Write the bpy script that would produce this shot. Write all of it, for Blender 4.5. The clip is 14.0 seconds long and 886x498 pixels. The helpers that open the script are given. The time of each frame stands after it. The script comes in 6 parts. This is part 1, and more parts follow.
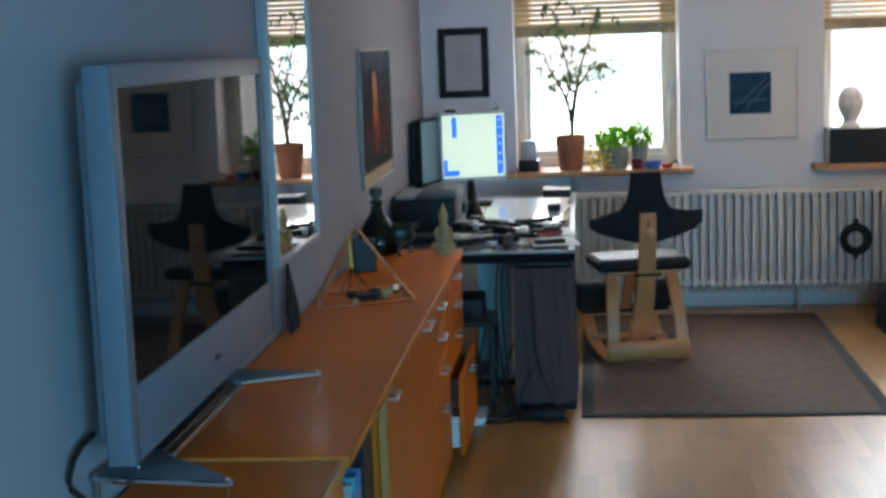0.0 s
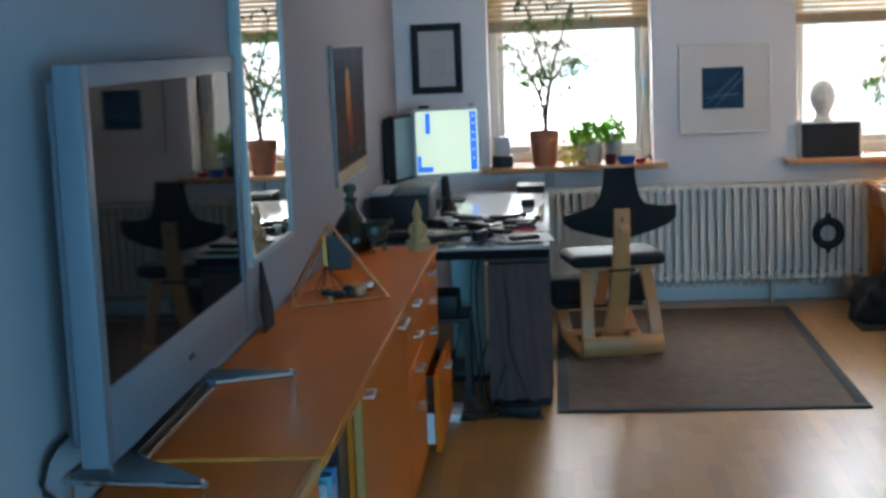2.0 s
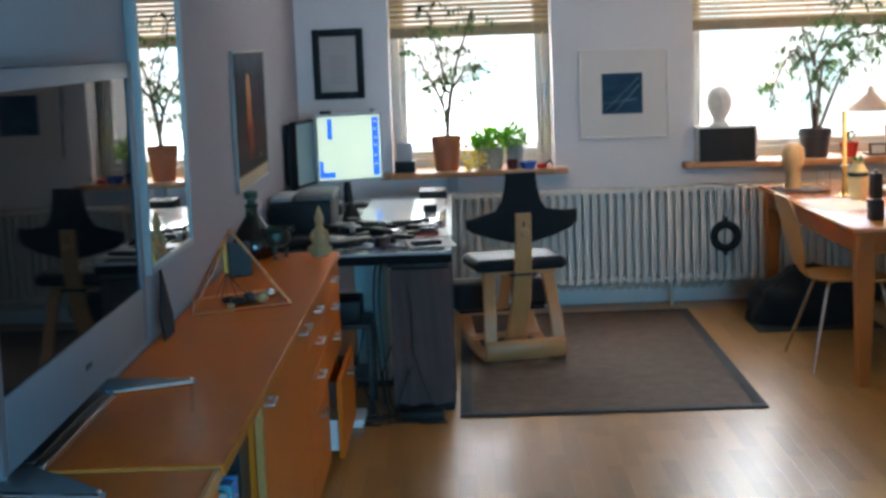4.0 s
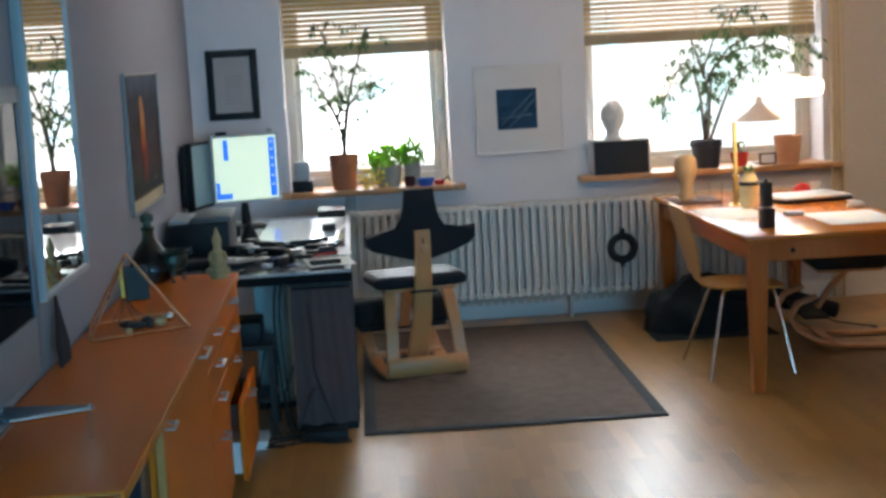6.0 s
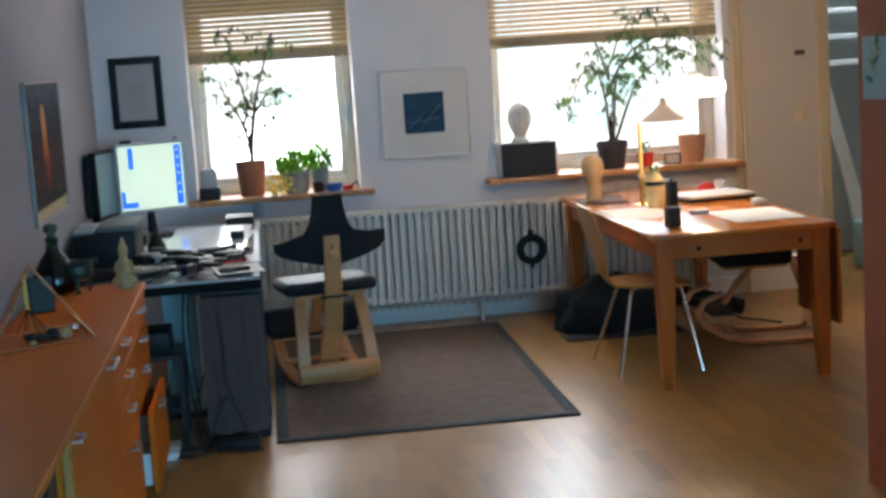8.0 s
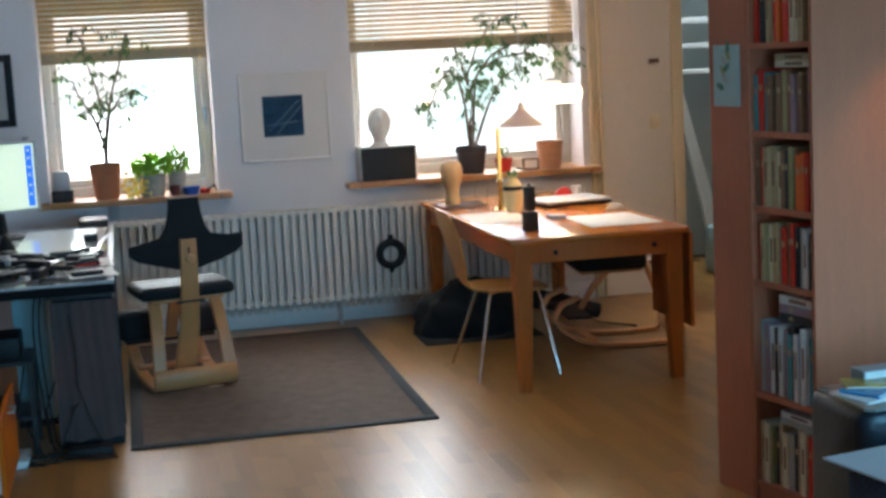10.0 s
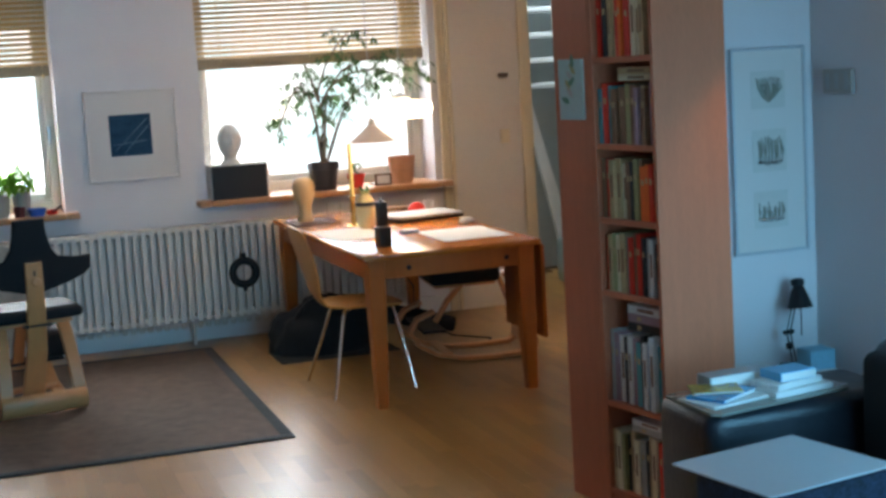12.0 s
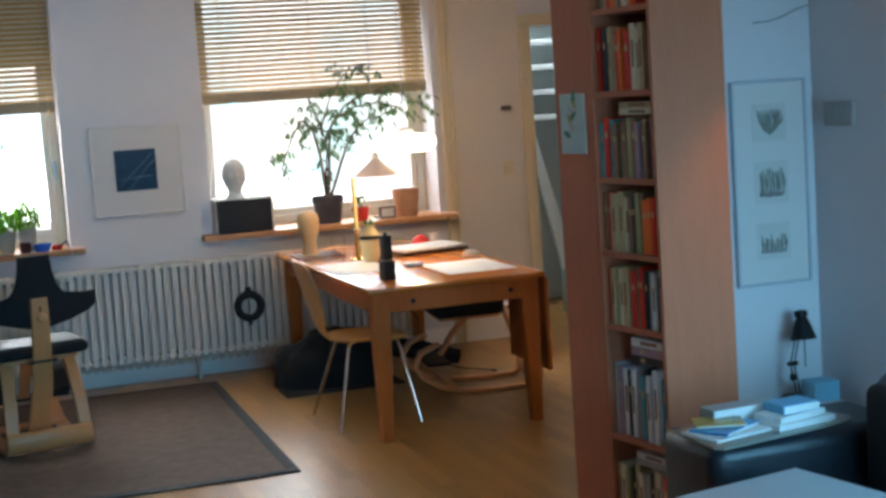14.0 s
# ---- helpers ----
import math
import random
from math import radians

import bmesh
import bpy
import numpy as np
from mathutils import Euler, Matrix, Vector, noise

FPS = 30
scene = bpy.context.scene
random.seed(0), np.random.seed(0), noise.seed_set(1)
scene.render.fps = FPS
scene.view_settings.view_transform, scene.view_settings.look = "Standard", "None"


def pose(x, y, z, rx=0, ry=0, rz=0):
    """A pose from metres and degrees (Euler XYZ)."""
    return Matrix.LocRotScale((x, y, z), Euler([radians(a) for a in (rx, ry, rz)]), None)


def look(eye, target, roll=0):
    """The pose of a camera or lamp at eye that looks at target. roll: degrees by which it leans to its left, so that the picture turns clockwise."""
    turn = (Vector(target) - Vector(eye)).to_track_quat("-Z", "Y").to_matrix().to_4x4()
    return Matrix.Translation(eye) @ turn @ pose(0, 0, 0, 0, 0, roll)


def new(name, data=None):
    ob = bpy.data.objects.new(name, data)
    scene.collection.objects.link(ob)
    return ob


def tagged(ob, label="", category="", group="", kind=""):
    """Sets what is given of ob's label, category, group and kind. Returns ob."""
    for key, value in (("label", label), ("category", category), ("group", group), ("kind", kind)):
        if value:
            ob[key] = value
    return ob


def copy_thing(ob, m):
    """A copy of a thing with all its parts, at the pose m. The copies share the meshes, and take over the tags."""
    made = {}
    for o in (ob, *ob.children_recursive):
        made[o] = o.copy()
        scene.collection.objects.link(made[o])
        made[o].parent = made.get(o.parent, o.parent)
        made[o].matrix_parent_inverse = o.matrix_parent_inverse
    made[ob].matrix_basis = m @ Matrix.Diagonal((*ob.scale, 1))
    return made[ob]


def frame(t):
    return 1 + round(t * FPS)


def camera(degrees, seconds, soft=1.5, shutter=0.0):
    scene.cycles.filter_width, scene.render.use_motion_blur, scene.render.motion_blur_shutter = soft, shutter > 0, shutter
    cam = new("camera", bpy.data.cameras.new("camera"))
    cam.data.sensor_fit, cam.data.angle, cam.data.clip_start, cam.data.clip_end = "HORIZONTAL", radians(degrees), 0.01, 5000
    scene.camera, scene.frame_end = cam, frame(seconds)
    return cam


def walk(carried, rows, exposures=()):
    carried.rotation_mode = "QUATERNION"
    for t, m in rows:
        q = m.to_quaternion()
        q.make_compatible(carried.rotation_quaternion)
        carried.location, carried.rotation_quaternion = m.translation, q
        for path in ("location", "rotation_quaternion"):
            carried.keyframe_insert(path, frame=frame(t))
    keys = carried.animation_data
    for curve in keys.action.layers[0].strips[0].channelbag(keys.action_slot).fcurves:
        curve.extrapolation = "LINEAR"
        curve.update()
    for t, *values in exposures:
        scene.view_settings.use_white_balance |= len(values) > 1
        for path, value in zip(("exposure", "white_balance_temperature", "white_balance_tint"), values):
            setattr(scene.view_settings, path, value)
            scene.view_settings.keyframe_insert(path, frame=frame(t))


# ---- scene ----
cam = camera(34.4, 14.0, soft=3.2)
PATH = [
    (0, (-0.182, 0.414, 1.654), (-0.375, 2.385, 1.373), -2.1),
    (0.5, (-0.186, 0.429, 1.659), (-0.378, 2.399, 1.373), -2.2),
    (1, (-0.175, 0.418, 1.656), (-0.356, 2.389, 1.367), -2.1),
    (1.5, (-0.185, 0.428, 1.66), (-0.347, 2.4, 1.369), -2.2),
    (2, (-0.184, 0.424, 1.659), (-0.341, 2.397, 1.37), -2.3),
    (2.5, (-0.173, 0.414, 1.655), (-0.314, 2.388, 1.362), -2.2),
    (5, (-0.171, 0.417, 1.667), (-0.111, 2.397, 1.391), -2.8),
    (5.5, (-0.172, 0.413, 1.658), (-0.082, 2.393, 1.388), -3.2),
    (6, (-0.165, 0.405, 1.661), (-0.05, 2.384, 1.392), -3.1),
    (6.5, (-0.174, 0.446, 1.651), (-0.016, 2.422, 1.385), -3.3),
    (7, (-0.165, 0.408, 1.654), (0.021, 2.382, 1.39), -3.5),
    (9.3, (-0.15, 0.408, 1.657), (0.203, 2.357, 1.38), -3.2),
    (9.5, (-0.147, 0.412, 1.652), (0.23, 2.357, 1.38), -3.0),
    (10, (-0.147, 0.416, 1.647), (0.283, 2.35, 1.374), -2.9),
    (10.5, (-0.133, 0.424, 1.65), (0.358, 2.343, 1.379), -3.2),
    (11, (-0.141, 0.42, 1.655), (0.393, 2.327, 1.377), -3.2),
    (11.5, (-0.139, 0.42, 1.635), (0.45, 2.313, 1.372), -2.9),
    (12, (-0.126, 0.416, 1.649), (0.497, 2.298, 1.386), -3.4),
    (12.5, (-0.137, 0.404, 1.649), (0.502, 2.28, 1.383), -3.8),
    (13, (-0.087, 0.449, 1.658), (0.558, 2.327, 1.424), -3.6),
    (13.5, (-0.109, 0.415, 1.664), (0.524, 2.303, 1.48), -3.3),
    (14, (-0.12, 0.397, 1.666), (0.499, 2.286, 1.445), -3.8),
]
walk(cam, [(t, look(eye, target, roll)) for t, eye, target, roll in PATH], [(0.0, 0.2), (14.0, 0.2)])

# ---- light ----
world = bpy.data.worlds.new("overcast_sky")
scene.world = world
world.use_nodes = True
wn = world.node_tree.nodes
sky = wn.new("ShaderNodeTexSky")
sky.sky_type, sky.sun_disc = "NISHITA", False
sky.sun_elevation, sky.sun_rotation = radians(20), radians(14)
world.node_tree.links.new(sky.outputs[0], wn["Background"].inputs[0])
wn["Background"].inputs[1].default_value = 0.12


def lamp(name, kind, m, energy, color, **more):
    data = bpy.data.lights.new(name, kind)
    data.energy, data.color = energy, color
    if kind == "AREA":
        data.shape, data.size, data.size_y = "RECTANGLE", more["size"][0], more["size"][1]
        data.spread = radians(more["spread"]) if "spread" in more else math.pi
    elif kind == "SUN":
        data.angle = radians(more["angle"])
    else:
        data.shadow_soft_size = more["size"]
    if kind == "SPOT":
        data.spot_size, data.spot_blend = radians(more["cone"]), 1.0
    ob = new(name, data)
    ob.matrix_world = m
    return ob


lamp("sun", "SUN", look((0.31, 11.0, 1.85), (-0.45, 8.0, 0.74)), 0.95, (1.0, 0.97, 0.92), angle=14)
# Daylight in the openings: two windows in the far wall, one wide window behind the camera.
lamp("window_light_1", "AREA", look((-0.07, 10.08, 1.84), (-0.07, 9.08, 0.84)), 33, (0.88, 0.95, 1.0), size=(0.98, 1.20), spread=84)
lamp("window_light_2", "AREA", look((2.035, 10.08, 1.84), (2.035, 9.08, 0.84)), 38, (0.88, 0.95, 1.0), size=(1.46, 1.20), spread=84)
# Two added lamps outside, aimed at the ceiling in place of ground bounce.
lamp("ceiling_fill_1", "AREA", look((-0.07, 9.74, 1.20), (-0.07, 8.74, 2.05)), 20, (0.92, 0.96, 1.0), size=(0.94, 0.50), spread=78)
lamp("ceiling_fill_2", "AREA", look((2.035, 9.74, 1.20), (2.035, 8.74, 2.05)), 26, (0.92, 0.96, 1.0), size=(1.40, 0.50), spread=78)
lamp("window_light_3", "AREA", look((1.1, -1.45, 1.30), (-0.9, 2.5, 0.90)), 50, (0.18, 0.62, 1.0), size=(2.1, 1.1), spread=100)
# Lamp hung inside the room, out of view, added to brighten the sofa corner.
lamp("sofa_corner_fill", "AREA", look((2.72, 2.2, 1.25), (2.5, 5.2, 0.10)), 15, (0.22, 0.64, 1.0), size=(0.9, 1.1), spread=95)
# Unseen lamp under the hall ceiling, added to brighten the stairs.
lamp("stair_light", "AREA", look((4.2, 9.85, 2.95), (4.2, 9.95, 0)), 24, (0.74, 0.92, 1.0), size=(0.7, 0.4), spread=170)
lamp("pendant_bulb", "POINT", Matrix.Translation((2.16, 7.9, 1.30)), 6, (1.0, 0.68, 0.38), size=0.06)
lamp("spotlight_bulb", "SPOT", look((2.812, 4.505, 1.885), (2.375, 4.72, 1.25)), 13, (1.0, 0.62, 0.26), size=0.02, cone=46)

# ---- materials ----


def material(name, color, rough=0.6, metal=0.0, vary=0.12, scale=6.0, bump=0.15, fine=90.0, spec=0.5, stretch=(1, 1, 1), per_object=0.0, coat=0.0, second=None, island=False):
    """Two scales of variation in colour, a fine relief, and gloss that varies a little."""
    m = bpy.data.materials.new(name)
    m.use_nodes = True
    n, l = m.node_tree.nodes, m.node_tree.links
    b = n["Principled BSDF"]
    b.inputs["Metallic"].default_value = metal
    b.inputs["Specular IOR Level"].default_value = spec
    b.inputs["Coat Weight"].default_value = coat
    co = n.new("ShaderNodeTexCoord")
    mp = n.new("ShaderNodeMapping")
    mp.inputs["Scale"].default_value = stretch
    l.new(co.outputs["Object"], mp.inputs[0])
    big, small = n.new("ShaderNodeTexNoise"), n.new("ShaderNodeTexNoise")
    for tex, s, d in ((big, scale, 4), (small, fine, 3)):
        tex.inputs["Scale"].default_value, tex.inputs["Detail"].default_value = s, d
        l.new(mp.outputs[0], tex.inputs[0])
    mix = n.new("ShaderNodeMath")
    mix.operation = "ADD"
    l.new(big.outputs[0], mix.inputs[0])
    l.new(small.outputs[0], mix.inputs[1])
    last = mix
    if per_object:
        info, mul, add = n.new("ShaderNodeNewGeometry" if island else "ShaderNodeObjectInfo"), n.new("ShaderNodeMath"), n.new("ShaderNodeMath")
        mul.operation, mul.inputs[1].default_value = "MULTIPLY", per_object
        l.new(info.outputs["Random Per Island" if island else "Random"], mul.inputs[0])
        l.new(mul.outputs[0], add.inputs[0])
        l.new(mix.outputs[0], add.inputs[1])
        last = add
    ramp = n.new("ShaderNodeMapRange")
    ramp.inputs["From Min"].default_value, ramp.inputs["From Max"].default_value = 0.6, 1.4 + per_object
    l.new(last.outputs[0], ramp.inputs[0])
    rgb = n.new("ShaderNodeMix")
    rgb.data_type = "RGBA"
    dark = [c * (1 - vary) for c in color]
    light = second or [min(1, c * (1 + vary)) for c in color]
    rgb.inputs["A"].default_value, rgb.inputs["B"].default_value = (*dark, 1), (*light, 1)
    l.new(ramp.outputs[0], rgb.inputs["Factor"])
    l.new(rgb.outputs["Result"], b.inputs["Base Color"])
    rr = n.new("ShaderNodeMapRange")
    rr.inputs["To Min"].default_value, rr.inputs["To Max"].default_value = max(0.0, rough - min(0.07, rough * 0.4)), min(1, rough + min(0.07, rough * 0.4))
    l.new(big.outputs[0], rr.inputs[0])
    l.new(rr.outputs[0], b.inputs["Roughness"])
    if bump:
        bp = n.new("ShaderNodeBump")
        bp.inputs["Strength"].default_value, bp.inputs["Distance"].default_value = bump, 0.004
        l.new(small.outputs[0], bp.inputs["Height"])
        l.new(bp.outputs[0], b.inputs["Normal"])
    return m


def wood(name, color, rough=0.4, grain=(1, 12, 12), vary=0.25, per_object=0.5, coat=0.0, spec=0.5, island=False):
    return material(name, color, rough, vary=vary, scale=3.0, fine=28.0, bump=0.06, stretch=grain, per_object=per_object, coat=coat, spec=spec, island=island)


def glow(name, color, strength):
    m = bpy.data.materials.new(name)
    m.use_nodes = True
    b = m.node_tree.nodes["Principled BSDF"]
    b.inputs["Base Color"].default_value = (*color, 1)
    b.inputs["Emission Color"].default_value = (*color, 1)
    b.inputs["Emission Strength"].default_value = strength
    return m


def glass(name, color=(1, 1, 1), rough=0.0):
    m = bpy.data.materials.new(name)
    m.use_nodes = True
    b = m.node_tree.nodes["Principled BSDF"]
    b.inputs["Base Color"].default_value = (*color, 1)
    b.inputs["Transmission Weight"].default_value = 1
    b.inputs["Roughness"].default_value = rough
    b.inputs["IOR"].default_value = 1.45
    return m


M_WALL = material("painted_plaster", (0.70, 0.67, 0.68), 0.85, vary=0.05, scale=1.2, bump=0.12, fine=140)
M_CEIL = material("ceiling_paint", (0.78, 0.77, 0.75), 0.9, vary=0.03, scale=1.0, bump=0.08)
M_TRIM = material("cream_gloss_paint", (0.74, 0.62, 0.42), 0.45, vary=0.06, scale=3)
M_DOORPANEL = material("cream_wall_paint", (0.72, 0.65, 0.57), 0.7, vary=0.06, scale=1.5)
M_WHITE = material("white_paint", (0.80, 0.80, 0.79), 0.45, vary=0.04, scale=4, bump=0.05)
M_WFRAME = material("window_paint", (0.62, 0.60, 0.55), 0.5, vary=0.08, scale=5)
M_SILL = wood("pine_sill", (0.46, 0.22, 0.09), 0.4)
M_OAK = wood("oak_staves", (0.34, 0.165, 0.044), 0.31, grain=(14, 2.2, 10), vary=0.27, per_object=1.0, spec=0.34)
M_OAKFAR = wood("oak_staves_joined", (0.34, 0.165, 0.044), 0.31, grain=(14, 2.2, 10), vary=0.27, per_object=1.0, spec=0.34, island=True)
M_CHERRY = wood("cherry_veneer", (0.64, 0.150, 0.010), 0.36, grain=(12, 1, 12), vary=0.18, spec=0.12)
M_CHERRYV = wood("cherry_fronts", (0.62, 0.145, 0.010), 0.42, grain=(12, 12, 1), vary=0.18, spec=0.12)
M_EDGETOP = wood("golden_edge", (0.58, 0.17, 0.022), 0.45, spec=0.25)
M_EDGE = wood("pale_edge_band", (0.52, 0.22, 0.055), 0.5)
M_TABLE = wood("honey_pine", (0.46, 0.140, 0.018), 0.20, grain=(12, 1, 12), vary=0.22, spec=0.22)
M_TABLELEG = wood("honey_pine_legs", (0.42, 0.120, 0.018), 0.42, grain=(12, 12, 1), vary=0.2, spec=0.25)
M_PLY = wood("honey_plywood", (0.58, 0.27, 0.07), 0.4, grain=(10, 10, 1), vary=0.15, spec=0.3)
M_BEECH = wood("beech_plywood", (0.60, 0.27, 0.10), 0.42, grain=(10, 10, 1), vary=0.15)
M_BEECHR = wood("beech_runner", (0.58, 0.26, 0.10), 0.4, grain=(6, 1, 6), vary=0.15)
M_BOOKCASE = wood("brown_beech_veneer", (0.52, 0.165, 0.085), 0.5, grain=(9, 9, 1), vary=0.16, per_object=0.2, spec=0.3)
M_BLACK = material("black_fabric", (0.010, 0.011, 0.014), 0.9, vary=0.3, scale=20, bump=0.3, fine=300)
M_SEATTOP = material("smooth_black_seat", (0.020, 0.025, 0.032), 0.55, vary=0.25, scale=14, bump=0.15, fine=200)
M_BLACKPL = material("black_plastic", (0.012, 0.012, 0.014), 0.5, vary=0.2, scale=8, bump=0.08, spec=0.25)
M_TVGREY = material("silver_grey_plastic", (0.135, 0.15, 0.18), 0.45, vary=0.06, scale=6, spec=0.3)
M_DARKPAINT = material("black_metal", (0.022, 0.022, 0.024), 0.35, vary=0.2, scale=8, metal=0.3)
M_LEATHER = material("black_leather", (0.012, 0.016, 0.024), 0.38, vary=0.3, scale=9, bump=0.5, fine=60)
M_GREY = material("grey_plastic", (0.36, 0.37, 0.38), 0.4, vary=0.08, scale=6)
M_SILVER = material("silver_plastic", (0.50, 0.52, 0.55), 0.5, vary=0.06, scale=6, spec=0.3)
M_CHROME = material("chrome", (0.80, 0.80, 0.80), 0.12, metal=1.0, vary=0.03, bump=0)
M_BRUSHED = material("brushed_steel", (0.42, 0.41, 0.40), 0.34, metal=1.0, vary=0.08, scale=30)
M_PAPER = material("white_paper", (0.74, 0.74, 0.72), 0.8, vary=0.03, scale=5, bump=0.03)
M_RUG = material("woven_sisal", (0.098, 0.062, 0.042), 0.95, vary=0.5, scale=14, bump=0.9, fine=420)
M_RUGEDGE = material("rug_border", (0.030, 0.031, 0.034), 0.9, vary=0.2, scale=20, bump=0.5, fine=300)
M_RAD = material("radiator_enamel", (0.60, 0.56, 0.50), 0.45, vary=0.06, scale=5, bump=0.04)
M_TERRA = material("terracotta", (0.36, 0.13, 0.065), 0.8, vary=0.18, scale=12, bump=0.25)
M_TERRAL = material("pale_terracotta", (0.50, 0.25, 0.14), 0.8, vary=0.15, scale=12, bump=0.25)
M_POTDARK = material("dark_pot", (0.028, 0.032, 0.045), 0.5, vary=0.2, scale=8)
M_POTGREY = material("grey_pot", (0.34, 0.33, 0.29), 0.7, vary=0.12, scale=8)
M_SOIL = material("potting_soil", (0.035, 0.022, 0.014), 0.95, vary=0.4, scale=40, bump=0.8)
M_BARK = material("bark", (0.16, 0.11, 0.075), 0.9, vary=0.3, scale=25, bump=0.5)
M_LEAF = material("ficus_leaf", (0.030, 0.072, 0.028), 0.4, vary=0.4, scale=8, bump=0.1, per_object=0.6)
M_HERB = material("herb_leaf", (0.24, 0.44, 0.05), 0.6, vary=0.35, scale=20, bump=0.1, per_object=0.5)
M_YELLOW = material("yellow_petals", (0.78, 0.58, 0.12), 0.7, vary=0.2, scale=20)
M_STONE = material("carved_stone", (0.46, 0.31, 0.15), 0.75, vary=0.15, scale=18, bump=0.4)
M_PLASTER = material("plaster_head", (0.74, 0.71, 0.67), 0.8, vary=0.12, scale=14, bump=0.2)
M_WOODHEAD = wood("turned_limewood", (0.62, 0.40, 0.20), 0.5, grain=(8, 8, 1), vary=0.15)
M_COPPER = material("copper_tube", (0.78, 0.42, 0.22), 0.28, metal=1.0, vary=0.08, bump=0)
M_BLIND = material("wooden_blind_slat", (0.70, 0.50, 0.22), 0.5, vary=0.12, scale=6, bump=0.05)
def translucent(m, share, color):
    """Lets part of the light through a thin sheet."""
    n, l = m.node_tree.nodes, m.node_tree.links
    tr, mx = n.new("ShaderNodeBsdfTranslucent"), n.new("ShaderNodeMixShader")
    tr.inputs[0].default_value = (*color, 1)
    mx.inputs[0].default_value = share
    l.new(n["Principled BSDF"].outputs[0], mx.inputs[1])
    l.new(tr.outputs[0], mx.inputs[2])
    l.new(mx.outputs[0], n["Material Output"].inputs[0])
    return m


M_SLAT = translucent(material("thin_wooden_slat", (0.52, 0.37, 0.18), 0.5, vary=0.15, scale=6, bump=0.05, per_object=0.5), 0.20, (0.85, 0.64, 0.34))
M_LEAF = translucent(M_LEAF, 0.12, (0.22, 0.42, 0.10))
M_LEAFREST = translucent(material("ficus_leaf_joined", (0.030, 0.072, 0.028), 0.4, vary=0.4, scale=8, bump=0.1, per_object=0.6, island=True), 0.12, (0.22, 0.42, 0.10))
M_HERB = translucent(M_HERB, 0.45, (0.45, 0.75, 0.10))
M_MIRROR = material("mirror_silver", (0.92, 0.93, 0.92), 0.004, metal=1.0, vary=0.0, bump=0)
M_MAT = material("passepartout", (0.68, 0.64, 0.61), 0.8, vary=0.02, scale=3, bump=0.02)
M_PALEFRAME = material("pale_frame", (0.70, 0.66, 0.63), 0.5, vary=0.04, scale=5)
M_GLASS = glass("clear_glass")
M_GREENGLASS = glass("dark_green_glass", (0.05, 0.11, 0.08), 0.05)
M_SCREEN = material("dark_screen_glass", (0.006, 0.006, 0.007), 0.03, vary=0.1, scale=2, bump=0, spec=0.06)
M_DRAPE = material("brown_cloth", (0.100, 0.062, 0.060), 0.9, vary=0.2, scale=8, bump=0.5, fine=240)
M_SMOKE = material("smoked_plate", (0.26, 0.25, 0.22), 0.12, vary=0.06, scale=4, bump=0, coat=0.4)
M_RED = material("red_cloth", (0.62, 0.035, 0.025), 0.8, vary=0.15, scale=15)
M_BLUEPL = material("blue_plastic", (0.035, 0.13, 0.52), 0.35, vary=0.1, scale=10)
M_CABLE = material("black_cable", (0.014, 0.013, 0.013), 0.55, vary=0.1, scale=10, bump=0)
M_WAX = material("candle_wax", (0.86, 0.66, 0.25), 0.5, vary=0.05, scale=10)
M_JOINT = material("floor_joint", (0.12, 0.065, 0.028), 0.7, vary=0.2, scale=10)
M_HALL = material("hall_plaster", (0.42, 0.46, 0.46), 0.8, vary=0.12, scale=3)

# ---- mesh helpers ----


def box(bm, a, b, bevel=0.0, seg=1):
    """A box between two corners, with its edges rounded off."""
    got = bmesh.ops.create_cube(bm, size=1)["verts"]
    size = [b[i] - a[i] for i in range(3)]
    for v in got:
        v.co = Vector([a[i] + (v.co[i] + 0.5) * size[i] for i in range(3)])
    if bevel:
        edges = list({e for v in got for e in v.link_edges})
        bmesh.ops.bevel(bm, geom=edges, offset=min(bevel, 0.45 * min(abs(s) for s in size)), segments=seg, profile=0.5, affect="EDGES")
    return bm


def ring_faces(bm, rings, close=False, caps=True):
    n = len(rings[0])
    for a, b in zip(rings, rings[1:]):
        for i in range(n):
            bm.faces.new((a[i], a[(i + 1) % n], b[(i + 1) % n], b[i]))
    if caps and not close:
        bm.faces.new(rings[0][::-1])
        bm.faces.new(rings[-1])


def tube(bm, points, radius, n=8, flat=1.0, up=(0, 0, 1)):
    """A rod along points; radius: one for all, or one a point; flat squeezes it across up."""
    pts = [Vector(p) for p in points]
    radii = radius if isinstance(radius, (list, tuple)) else [radius] * len(pts)
    rings = []
    for i, p in enumerate(pts):
        way = (pts[min(i + 1, len(pts) - 1)] - pts[max(i - 1, 0)]).normalized()
        side = way.cross(Vector(up))
        side = side.normalized() if side.length > 1e-3 else way.cross(Vector((1, 0.01, 0))).normalized()
        top = side.cross(way)
        rings.append([bm.verts.new(p + radii[i] * (math.cos(a) * side + flat * math.sin(a) * top)) for a in [2 * math.pi * k / n for k in range(n)]])
    ring_faces(bm, rings)
    return bm


